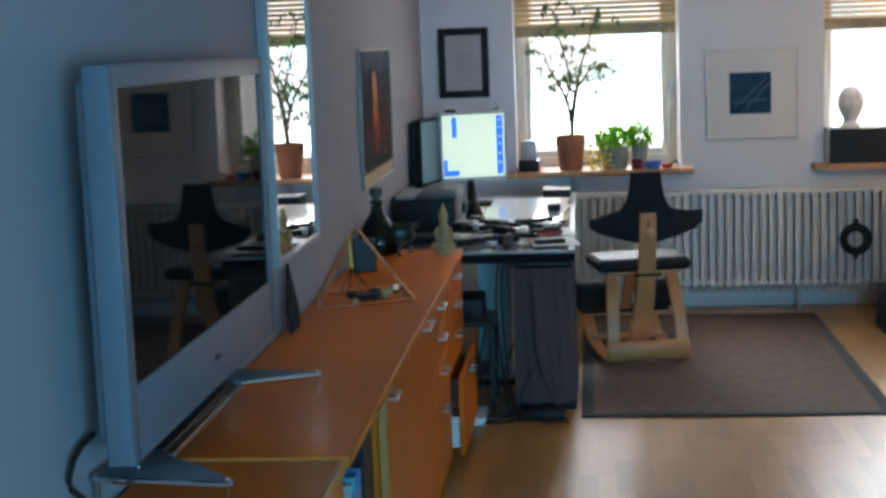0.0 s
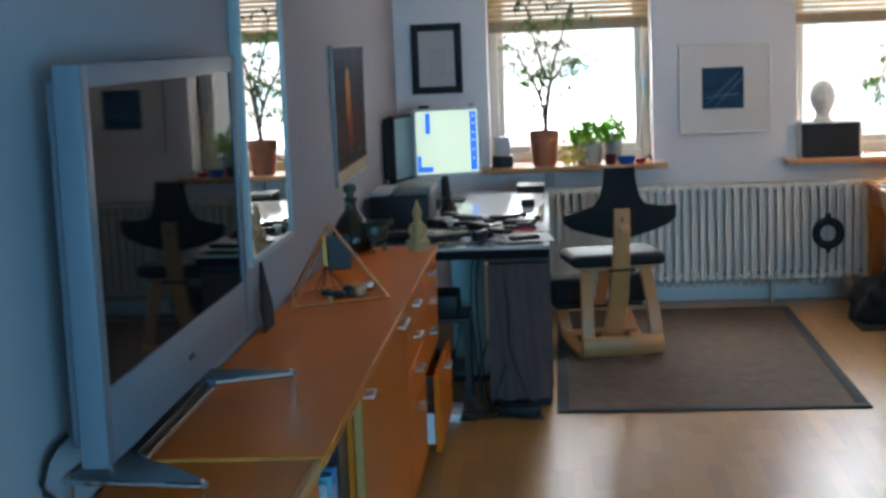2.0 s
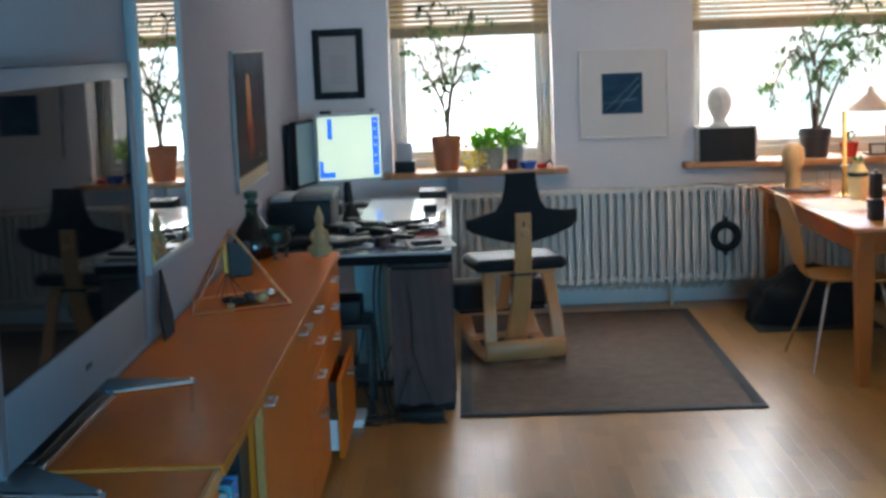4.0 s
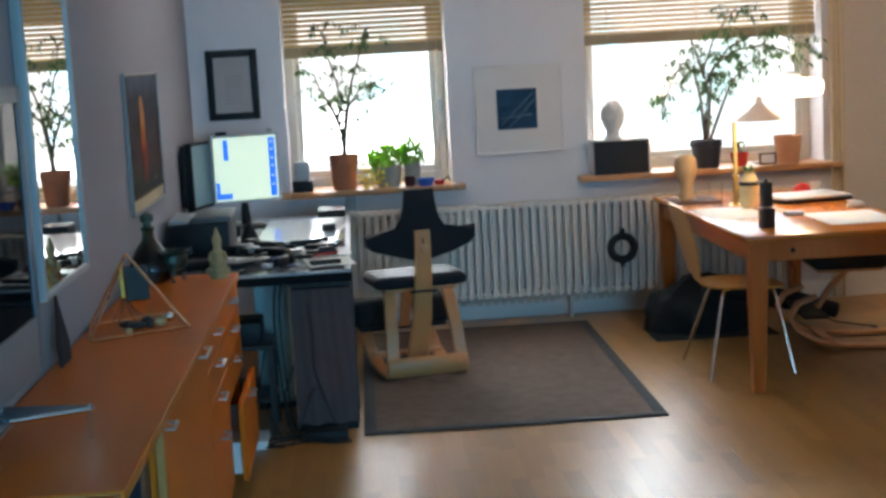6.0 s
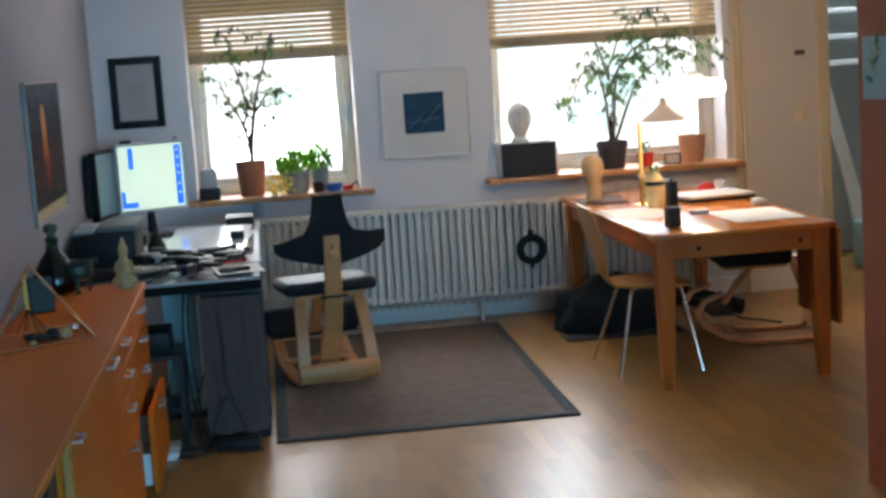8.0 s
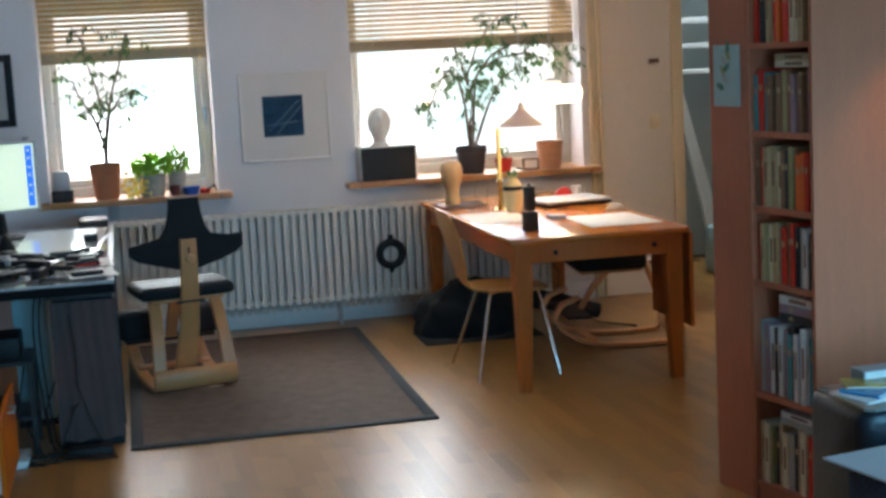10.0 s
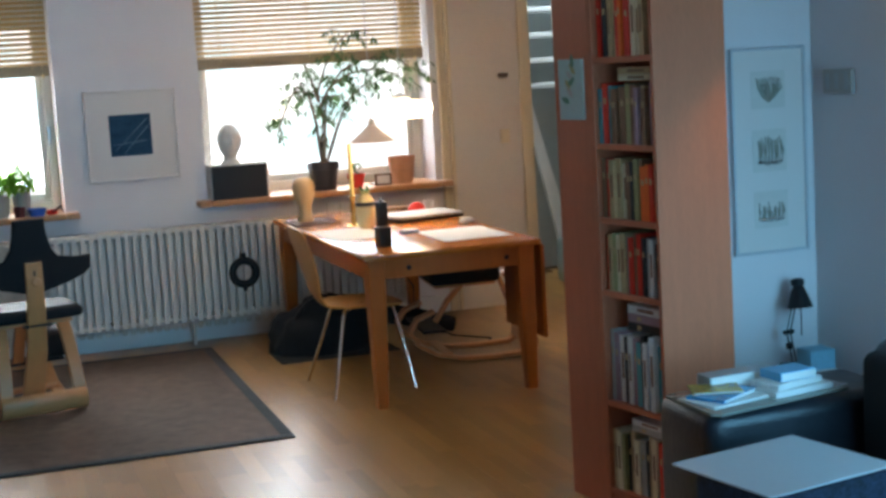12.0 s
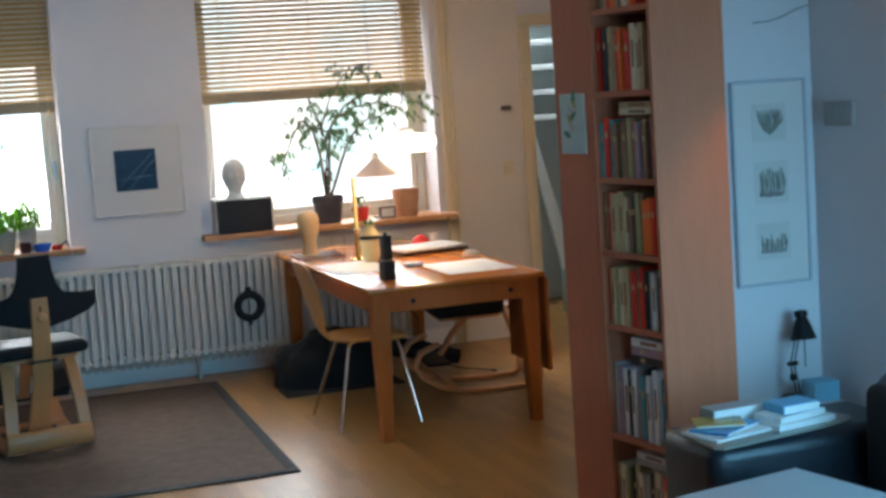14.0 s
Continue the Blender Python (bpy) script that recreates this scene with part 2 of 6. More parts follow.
def band(bm, points, wide, thick, across=(1, 0, 0)):
    """A flat strip of bent wood along points, wide along across."""
    pts, ac = [Vector(p) for p in points], Vector(across).normalized()
    rings = []
    for i, p in enumerate(pts):
        way = (pts[min(i + 1, len(pts) - 1)] - pts[max(i - 1, 0)]).normalized()
        nrm = ac.cross(way).normalized()
        w, t = (wide[i] if isinstance(wide, (list, tuple)) else wide) / 2, thick / 2
        rings.append([bm.verts.new(p + ac * s * w + nrm * q * t) for s, q in ((-1, -0.6), (-0.92, -1), (0.92, -1), (1, -0.6), (1, 0.6), (0.92, 1), (-0.92, 1), (-1, 0.6))])
    ring_faces(bm, rings)
    return bm


def lathe(bm, profile, n=20, at=(0, 0, 0)):
    """A turned form from (radius, height) pairs."""
    o = Vector(at)
    rings = [[bm.verts.new(o + Vector((max(r, 0.0006) * math.cos(2 * math.pi * k / n), max(r, 0.0006) * math.sin(2 * math.pi * k / n), z))) for k in range(n)] for r, z in profile]
    ring_faces(bm, rings)
    return bm


def plate(bm, outline, thick, axis=2, bevel=0.0):
    """A flat shape, from its outline in two dimensions, given thickness along an axis."""
    def p(u, v, w):
        q = [u, v]
        q.insert(axis, w)
        return q
    lo = [bm.verts.new(p(u, v, 0)) for u, v in outline]
    hi = [bm.verts.new(p(u, v, thick)) for u, v in outline]
    n = len(outline)
    faces = [bm.faces.new(lo[::-1]), bm.faces.new(hi)] + [bm.faces.new((lo[i], lo[(i + 1) % n], hi[(i + 1) % n], hi[i])) for i in range(n)]
    if bevel:
        bmesh.ops.bevel(bm, geom=list({e for f in faces[:2] for e in f.edges}), offset=bevel, segments=2, profile=0.5, affect="EDGES")
    return bm


def B():
    return bmesh.new()


def mesh_of(name, bm, mat, smooth=True):
    bmesh.ops.recalc_face_normals(bm, faces=bm.faces[:])
    me = bpy.data.meshes.new(name)
    bm.to_mesh(me)
    bm.free()
    me.materials.append(mat)
    if smooth:
        me.shade_smooth()
        me.set_sharp_from_angle(angle=radians(38))
    return me


def part(name, bm, mat, parent=None, label="", m=None):
    ob = new(name, mesh_of(name, bm, mat))
    ob.parent = parent
    if m is not None:
        ob.matrix_basis = m
    return tagged(ob, label)


def piece(name, me, parent, m):
    ob = new(name, me)
    ob.parent = parent
    ob.matrix_basis = m
    return ob


def thing(name, label, category, at=(0, 0, 0), turn=0, group=""):
    ob = new(name)
    ob.matrix_basis = pose(*at, 0, 0, turn)
    ob.empty_display_size = 0.05
    return tagged(ob, label, category, group)


def solid(name, bm, mat, label, category, at=(0, 0, 0), turn=0, group="", kind=""):
    """A thing that is one mesh."""
    ob = new(name, mesh_of(name, bm, mat))
    ob.matrix_basis = pose(*at, 0, 0, turn)
    return tagged(ob, label, category, group, kind)


# ---- the room ----
XL, XR, YN, YF, ZC = -1.138, 4.7, -1.6, 9.25, 2.55
rnd = random.Random(4)


def structure(name, bm, mat, label):
    return solid(name, bm, mat, label, "", kind="structure")


sub = structure("floor", box(B(), (XL - 0.2, YN - 0.2, -0.12), (XR + 0.4, 10.8, -0.012)), M_JOINT, "light oak plank floor with a satin finish")
structure("ceiling", box(B(), (XL - 0.2, YN - 0.2, ZC), (XR + 0.2, YF + 0.4, ZC + 0.12)), M_CEIL, "plain white painted ceiling")
# Plaster colour darkened here to stand for the dimmer light on this wall.
structure("wall_west", box(B(), (XL - 0.2, YN - 0.2, -0.1), (XL, YF + 0.4, ZC)), material("shade_darkened_plaster", (0.36, 0.335, 0.36), 0.9, vary=0.05, scale=1.2, bump=0.12, fine=140, spec=0.2), "long mauve-grey plaster wall, colour darkened for shade")

# Far wall with two windows and a doorway to the stairs.
W1, W2, DOOR = (-0.57, 0.43), (1.29, 2.78), (3.46, 4.45)
SZ, HEAD = 0.87, 2.46
wall = B()
for x0, x1, z0, z1 in ((XL, W1[0], -0.1, ZC), (W1[0], W1[1], -0.1, SZ), (W1[0], W1[1], HEAD, ZC), (W1[1], W2[0], -0.1, ZC), (W2[0], W2[1], -0.1, SZ),
                       (W2[0], W2[1], HEAD, ZC), (W2[1], DOOR[0], -0.1, ZC), (DOOR[0], DOOR[1], 2.05, ZC), (DOOR[1], XR + 0.2, -0.1, ZC)):
    box(wall, (x0, YF, z0), (x1, YF + 0.36, z1))
bmesh.ops.remove_doubles(wall, verts=wall.verts[:], dist=1e-5)
structure("wall_north", wall, M_WALL, "white plaster wall with two deep window openings")
# Cream painted stretch between the second window and the doorway, with its moulding.
structure("trim", box(B(), (2.915, YF - 0.012, 0.0), (DOOR[0] - 0.07, YF - 0.001, ZC - 0.002)), M_DOORPANEL, "cream painted wall panel beside the doorway")
for x0, x1, y in ((2.825, 2.860, 0.030), (2.863, 2.885, 0.018), (2.888, 2.912, 0.034)):
    structure("trim", box(B(), (x0, YF - y, 0.0), (x1, YF - 0.001, ZC - 0.002), 0.006, 2), M_TRIM, "cream gloss painted vertical moulding")
frame_bm = B()
box(frame_bm, (DOOR[0] - 0.068, YF - 0.022, 0.0), (DOOR[0] + 0.012, YF + 0.37, 2.05), 0.004)
box(frame_bm, (DOOR[1] - 0.012, YF - 0.022, 0.0), (DOOR[1] + 0.068, YF + 0.37, 2.05), 0.004)
box(frame_bm, (DOOR[0] - 0.068, YF - 0.022, 2.051), (DOOR[1] + 0.068, YF + 0.37, 2.12), 0.004)
structure("door_frame", frame_bm, M_TRIM, "yellowed cream door frame round an open doorway")
structure("baseboard", box(B(), (XL, YF - 0.018, 0.0), (2.82, YF - 0.001, 0.115), 0.006, 2), M_WHITE, "white painted skirting board under the radiator")
structure("baseboard", box(B(), (XL + 0.001, YN, 0.0), (XL + 0.018, YF - 0.02, 0.10), 0.006, 2), M_WHITE, "white painted skirting board")

# Partition behind the bookcase, right-hand wall, and the wall behind with its wide window.
structure("wall_partition", box(B(), (2.36, 5.30, -0.1), (XR, 5.42, ZC - 0.001)), M_WALL, "white painted partition wall")
# The gap from y 1.6 to 2.8 is unseen, added for the fill lamp.
east = B()
for y0, y1, z0, z1 in ((YN, 1.6, -0.1, ZC), (2.8, 5.298, -0.1, ZC), (1.6, 2.8, -0.1, 0.75), (1.6, 2.8, 1.95, ZC)):
    box(east, (3.05, y0, z0), (3.23, y1, z1 - 0.001))
structure("wall_east", east, M_WALL, "white painted wall beside the sofa")
structure("wall_east", box(B(), (XR, 5.42, -0.1), (XR + 0.2, YF, ZC - 0.001)), M_WALL, "plain white painted wall")
back = B()
for x0, x1, z0, z1 in ((XL, 0.0, -0.1, ZC), (2.2, 3.2, -0.1, ZC), (0.0, 2.2, -0.1, 0.85), (0.0, 2.2, 2.1, ZC)):
    box(back, (x0, YN - 0.2, z0), (x1, YN, z1 - 0.001))
structure("wall_south", back, M_WALL, "white plaster wall with one wide window")

# Stair hall behind the doorway.
hall = B()
box(hall, (3.34, 10.7, -0.1), (5.2, 10.8, 3.0))
box(hall, (3.34, YF + 0.361, -0.1), (3.44, 10.699, 3.0))
box(hall, (5.1, YF + 0.361, -0.1), (5.2, 10.699, 3.0))
structure("wall_hall", hall, M_HALL, "grey green plaster walls of the stair hall")
structure("ceiling_hall", box(B(), (3.34, YF + 0.361, 3.0), (5.2, 10.8, 3.1)), M_CEIL, "white ceiling over the stair hall")
stairs = thing("staircase", "steep white painted open staircase in the hall", "staircase")
for i in range(7, 15):
    part("tread", box(B(), (3.70, 10.08 + 0.012 * i, 0.185 * i + 0.10), (4.5, 10.30 + 0.012 * i, 0.185 * i + 0.135), 0.004), M_WHITE, stairs)
part("stringer", plate(B(), [(3.68, 1.70), (3.68, 1.45), (3.77, 1.10), (3.93, 0.40), (4.00, 0.0), (4.14, 0.0), (3.945, 0.725), (3.78, 1.335)], 0.035, 1, 0.004), M_WHITE, stairs, "", pose(0, 10.02, 0))
part("stringer", box(B(), (4.5, 10.05, 0.0), (4.54, 10.5, 2.6), 0.003), M_WHITE, stairs)


def window(name, x0, x1, blind_low, label, head):
    """Deep-set window: frame, mullion-free sash, pane, sill board."""
    w = tagged(new(name), label, kind="structure")
    y0 = YF + 0.26
    fr = B()
    for a, b in (((x0, y0, SZ), (x0 + 0.055, y0 + 0.07, HEAD)), ((x1 - 0.055, y0, SZ), (x1, y0 + 0.07, HEAD)),
                 ((x0 + 0.055, y0, SZ), (x1 - 0.055, y0 + 0.07, SZ + 0.06)), ((x0 + 0.055, y0, HEAD - 0.06), (x1 - 0.055, y0 + 0.07, HEAD))):
        box(fr, a, b, 0.005)
    part("window_frame", fr, M_WFRAME, w)
    sash = B()
    for a, b in (((x0 + 0.057, y0 + 0.02, SZ + 0.062), (x0 + 0.092, y0 + 0.065, head)), ((x1 - 0.092, y0 + 0.02, SZ + 0.062), (x1 - 0.057, y0 + 0.065, head)),
                 ((x0 + 0.092, y0 + 0.02, SZ + 0.062), (x1 - 0.092, y0 + 0.065, SZ + 0.10)), ((x0 + 0.057, y0 + 0.02, head), (x1 - 0.057, y0 + 0.065, HEAD - 0.062))):
        box(sash, a, b, 0.004)
    sash_ob = part("sash", sash, M_WFRAME, w)
    pane = part("pane", box(B(), (x0 + 0.09, y0 + 0.04, SZ + 0.09), (x1 - 0.09, y0 + 0.044, head + 0.01)), M_GLASS, sash_ob)
    pane.visible_shadow = False
    lat = B()
    box(lat, (x1 - 0.052, y0 - 0.02, 1.30), (x1 - 0.025, y0 - 0.001, 1.38), 0.004)
    tube(lat, [(x1 - 0.04, y0 - 0.028, 1.345), (x1 - 0.04, y0 - 0.03, 1.27)], 0.007, 6)
    part("window_catch", lat, M_BRUSHED, sash_ob)
    return w


window("window_1", *W1, 1.70, "deep-set window with cream painted wooden frame", 1.985)
window("window_2", *W2, 1.70, "wide deep-set window with cream painted wooden frame", 2.37)


def sill(x0, x1):
    bm = B()
    box(bm, (x0 + 0.002, YF - 0.14, SZ - 0.035), (x1 - 0.002, YF + 0.26, SZ + 0.002), 0.008, 2)
    for side in (x0 - 0.075, x1):
        box(bm, (side, YF - 0.14, SZ - 0.035), (side + 0.075, YF - 0.001, SZ + 0.002), 0.006, 1)
    return structure("window_sill", bm, M_SILL, "varnished pine window sill board")


sill(*W1)
sill(*W2)


def blind(x0, x1, low, label):
    """Slatted blind pulled part of the way up: head rail, slats, bottom rail, ladder cords."""
    t = thing("venetian_blind", label, "blind", ((x0 + x1) / 2, YF + 0.10, 0))
    w = (x1 - x0) / 2 - 0.012
    part("head_rail", box(B(), (-w, -0.025, HEAD - 0.045), (w, 0.025, HEAD - 0.002), 0.003), M_BLIND, t)
    # Bottom rail's colour is darkened, as it stands against the bright window.
    part("bottom_rail", box(B(), (-w, -0.02, low), (w, 0.02, low + 0.066), 0.006, 2), material("shaded_rail_wood", (0.30, 0.22, 0.13), 0.6, vary=0.15, scale=6), t, "wooden bottom rail, brown darkened for backlight")
    me = mesh_of("slat", band(B(), [(-w, 0, 0), (w, 0, 0)], 0.0355, 0.0026, (0, 0.82, 0.57)), M_SLAT)
    z = low + 0.072
    while z < HEAD - 0.055:
        piece("slat", me, t, pose(0, 0, z))
        z += 0.0305
    for x, y in [(x, y) for x in (-w * 0.8, -0.02, w * 0.8) for y in (-0.021, 0.021)] + [(w * 0.92, -0.03)]:
        part("cord", tube(B(), [(x, y, low + 0.04), (x, y, HEAD - 0.04)], 0.0013, 4), M_BLIND, t)
    part("cord_pull", lathe(B(), [(0.002, 0.03), (0.006, 0.022), (0.007, 0.004), (0.003, 0)], 8, (w * 0.92, -0.03, low - 0.012)), M_BLIND, t)


blind(*W1, 1.685, "half-raised honey-coloured slatted blind over the narrow window")
blind(*W2, 1.665, "half-raised honey-coloured slatted blind over the wide window")

# Overexposed distance outside the windows.
def backdrop_mat():
    m = glow("bright_sky", (1, 1, 1), 1.0)
    n, l = m.node_tree.nodes, m.node_tree.links
    b = n["Principled BSDF"]
    b.inputs["Base Color"].default_value = (0, 0, 0, 1)
    tex, ramp, co = n.new("ShaderNodeTexNoise"), n.new("ShaderNodeValToRGB"), n.new("ShaderNodeTexCoord")
    tex.inputs["Scale"].default_value = 0.5
    ramp.color_ramp.elements[0].color, ramp.color_ramp.elements[1].color = (0.66, 0.92, 0.98, 1), (1, 1, 1, 1)
    ramp.color_ramp.elements[0].position, ramp.color_ramp.elements[1].position = 0.32, 0.5
    l.new(co.outputs["Object"], tex.inputs[0])
    l.new(tex.outputs[0], ramp.inputs[0])
    l.new(ramp.outputs[0], b.inputs["Emission Color"])
    b.inputs["Emission Strength"].default_value = 1.35
    return m


M_SKY = backdrop_mat()
structure("backdrop", box(B(), (-20, 30, -8), (24, 30.1, 14)), M_SKY, "overexposed white sky and pale houses outside")
structure("backdrop", box(B(), (-6, -9.1, -3), (9, -9, 8)), M_SKY, "overexposed sky outside the rear window")

# ---- rug and radiator ----
rug = thing("area_rug", "dark brown woven sisal rug with black border", "rug", (0.4945, 7.775, 0), -0.4)
part("rug_field", box(B(), (-0.63, -1.115, 0.0005), (0.63, 1.115, 0.0085), 0.002), M_RUG, rug)
border = B()
for a, b in (((-0.685, -1.17, 0), (0.685, -1.113, 0.010)), ((-0.685, 1.113, 0), (0.685, 1.17, 0.010)), ((-0.685, -1.113, 0), (-0.628, 1.113, 0.010)), ((0.628, -1.113, 0), (0.685, 1.113, 0.010))):
    box(border, a, b, 0.003, 2)
part("border", border, M_RUGEDGE, rug, "black cloth border tape")

RX0, RX1, RY = -0.28, 2.56, YF - 0.13
rad = thing("column_radiator", "long cream enamelled column radiator under the windows", "radiator", (RX0, RY, 0))
colbm = B()
for y in (-0.055, 0.035):
    band(colbm, [(0, y, 0.16), (0, y, 0.20), (0, y, 0.68), (0, y, 0.72)], [0.020, 0.032, 0.032, 0.020], 0.042, (1, 0, 0))
for z in (0.175, 0.715):
    tube(colbm, [(-0.025, -0.035, z), (0.025, -0.035, z)], 0.034, 10, 0.75)
    tube(colbm, [(0, -0.078, z), (0, 0.055, z)], [0.020, 0.022], 8)
# Web plate added behind the columns so that the gaps aren't black.
box(colbm, (-0.0252, -0.022, 0.15), (0.0252, 0.0, 0.73))
for x in (-0.011, 0.011):
    tube(colbm, [(x, -0.05, 0.145), (x * 0.6, -0.05, 0.115)], [0.008, 0.006], 6)
col_me = mesh_of("column", colbm, M_RAD)
n_col = int((RX1 - RX0) / 0.0505)
for i in range(n_col):
    piece("column", col_me, rad, pose(0.0505 * i + 0.02, 0, 0))
part("valve", lathe(B(), [(0.012, 0.10), (0.012, 0.15), (0.022, 0.155), (0.024, 0.20), (0.016, 0.215)], 12, (-0.03, -0.01, 0)), M_WHITE, rad)
for x in (0.3, 1.4, 2.5):
    part("bracket", box(B(), (x - 0.01, -0.02, 0.0), (x + 0.01, 0.02, 0.13), 0.002), M_RAD, rad)
part("pipe", tube(B(), [(-0.03, -0.01, 0.10), (-0.03, -0.01, 0.04), (-0.03, 0.09, 0.03)], 0.009, 8), M_RAD, rad)

# Ring-shaped trivet hung on the radiator.
trivet = B()
R, n, k = 0.072, 28, 10
rings = []
for i in range(n):
    a = 2 * math.pi * i / n
    rings.append([trivet.verts.new(((R + 0.024 * math.cos(b)) * math.cos(a), 0.012 * math.sin(b), (R + 0.024 * math.cos(b)) * math.sin(a))) for b in [2 * math.pi * j / k for j in range(k)]])
ring_faces(trivet, rings + [rings[0]], close=True)
box(trivet, (-0.016, -0.010, R + 0.012), (0.016, 0.010, R + 0.048), 0.006, 2)
box(trivet, (-0.012, -0.010, -R - 0.045), (0.012, 0.010, -R - 0.012), 0.006, 2)
solid("wall_ring", trivet, M_BLACKPL, "black ring hanging on the front of the radiator", "ring", (1.44, RY - 0.089, 0.428))

# ---- sideboard run along the left wall ----
SX0, SX1, ST = XL + 0.012, -0.705, 0.78


def handle(parent, x, y, z, along="y", size=0.075):
    bm = B()
    d = (0, size / 2, 0) if along == "y" else (0, 0, size / 2)
    a, b = Vector((x + 0.024, y, z)) - Vector(d), Vector((x + 0.024, y, z)) + Vector(d)
    box(bm, (a.x - 0.005, a.y - 0.005, a.z - 0.005), (b.x + 0.005, b.y + 0.005, b.z + 0.005), 0.003, 2)
    for q in (a, b):
        box(bm, (x, q.y - 0.004, q.z - 0.004), (x + 0.022, q.y + 0.004, q.z + 0.004))
    part("handle", bm, M_BRUSHED, parent, "brushed steel bar handle")


def carcass(t, y0, y1, open_front):
    """Side panels, back, bottom; the fronts come apart."""
    part("side_panel", box(B(), (SX0, y0, 0.0), (SX1 - 0.022, y0 + 0.018, ST - 0.027), 0.001), M_CHERRYV, t)
    part("side_panel", box(B(), (SX0, y1 - 0.018, 0.0), (SX1 - 0.022, y1, ST - 0.027), 0.001), M_CHERRYV, t)
    part("back_panel", box(B(), (SX0, y0 + 0.019, 0.06), (SX0 + 0.008, y1 - 0.019, ST - 0.028)), M_CHERRYV, t)
    part("bottom_panel", box(B(), (SX0 + 0.009, y0 + 0.019, 0.06), (SX1 - 0.024, y1 - 0.019, 0.078)), M_CHERRYV, t)
    part("plinth", box(B(), (SX0 + 0.03, y0 + 0.019, 0.0), (SX1 - 0.06, y1 - 0.019, 0.059)), M_CHERRYV, t)


# Open unit with discs, door unit, two drawer units; one continuous top.
unit_a = thing("open_shelf_unit", "orange-brown cherry veneer cabinet with open front", "cabinet")
carcass(unit_a, 3.39, 4.085, True)
part("edge_strip", box(B(), (SX1 - 0.021, 4.050, 0.0), (SX1, 4.084, ST - 0.028), 0.001), M_EDGE, unit_a, "pale bare edge of the side panel")
part("shelf", box(B(), (SX0 + 0.01, 3.41, 0.40), (SX1 - 0.05, 4.06, 0.418)), M_CHERRYV, unit_a)
unit_b = thing("door_cabinet", "cherry veneer cabinet with one plain door", "cabinet")
carcass(unit_b, 4.087, 5.19, False)
dr = part("door", box(B(), (SX1 - 0.020, 4.09, 0.06), (SX1, 5.187, ST - 0.030), 0.002), M_CHERRYV, unit_b)
handle(dr, SX1, 4.14, 0.727)
handle(dr, SX1, 5.06, 0.735, size=0.16)
unit_c = thing("drawer_cabinet", "cherry veneer drawer cabinet with steel handles", "cabinet", group="drawer cabinets of the sideboard")
carcass(unit_c, 5.192, 5.86, False)
z = ST - 0.030
for h in (0.115, 0.125, 0.145, 0.315):
    d = part("drawer", box(B(), (SX1 - 0.020, 5.196, z - h + 0.003), (SX1, 5.857, z), 0.002), M_CHERRYV, unit_c)
    handle(d, SX1, 5.53, z - 0.035, size=0.10)
    z -= h
unit_d = thing("drawer_cabinet", "cherry veneer drawer cabinet, bottom drawer pulled open", "cabinet", group="drawer cabinets of the sideboard")
carcass(unit_d, 5.863, 6.545, False)
z = ST - 0.030
for i, h in enumerate((0.115, 0.125, 0.145, 0.315)):
    out = 0.05 if i == 3 else 0.0
    d = part("drawer", box(B(), (SX1 - 0.020 + out, 5.867, z - h + 0.003), (SX1 + out, 6.542, z), 0.002), M_CHERRYV, unit_d)
    handle(d, SX1 + out, 6.20, z - 0.035, size=0.10)
    if out:
        tray = B()
        for a, b in (((SX0 + 0.1 + out, 5.885, z - h + 0.03), (SX1 - 0.021 + out, 5.897, z - 0.16)), ((SX0 + 0.1 + out, 6.51, z - h + 0.03), (SX1 - 0.021 + out, 6.522, z - 0.16)), ((SX0 + 0.1 + out, 5.898, z - h + 0.03), (SX1 - 0.021 + out, 6.509, z - h + 0.038))):
            box(tray, a, b, 0.001)
        part("drawer_box", tray, M_WHITE, unit_d, "white drawer sides")
    z -= h
worktop = thing("worktop", "long glossy orange-brown cherry sideboard top", "worktop")
part("board", box(B(), (SX0, 3.388, ST - 0.026), (SX1 + 0.008, 5.0, ST), 0.001), M_CHERRY, worktop)
part("board", box(B(), (SX0, 5.0006, ST - 0.026), (SX1 + 0.008, 6.548, ST), 0.001), M_CHERRY, worktop)
part("front_edge", box(B(), (SX1 + 0.0082, 3.388, ST - 0.026), (SX1 + 0.0105, 6.548, ST - 0.001), 0.0005), M_EDGETOP, worktop, "golden front edge")
near = thing("low_cabinet", "cherry veneer cabinet with a pale edge", "cabinet")
part("top", box(B(), (SX0, 2.2, ST - 0.032), (SX1 - 0.010, 3.384, ST - 0.006), 0.002), M_CHERRY, near)
part("edge_band", box(B(), (SX1 - 0.0095, 2.2, ST - 0.033), (SX1 + 0.004, 3.384, ST - 0.004), 0.002), M_EDGE, near, "pale edge band along the top")
part("edge_band", box(B(), (SX0, 3.3845, ST - 0.033), (SX1 + 0.004, 3.3875, ST - 0.003)), M_EDGE, near)
part("body", box(B(), (SX0, 2.21, 0.0), (SX1 - 0.02, 3.38, ST - 0.034), 0.002), M_CHERRYV, near)
for i in range(2):
    d = part("door", box(B(), (SX1 - 0.019, 2.214 + 0.585 * i, 0.06), (SX1 - 0.004, 2.794 + 0.585 * i, ST - 0.036), 0.002), M_CHERRYV, near)
    handle(d, SX1 - 0.004, 2.74 + 0.13 * i, 0.70)

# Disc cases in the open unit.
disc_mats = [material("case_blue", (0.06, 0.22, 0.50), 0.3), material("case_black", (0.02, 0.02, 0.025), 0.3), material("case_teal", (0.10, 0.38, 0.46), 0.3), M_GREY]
y = 3.45
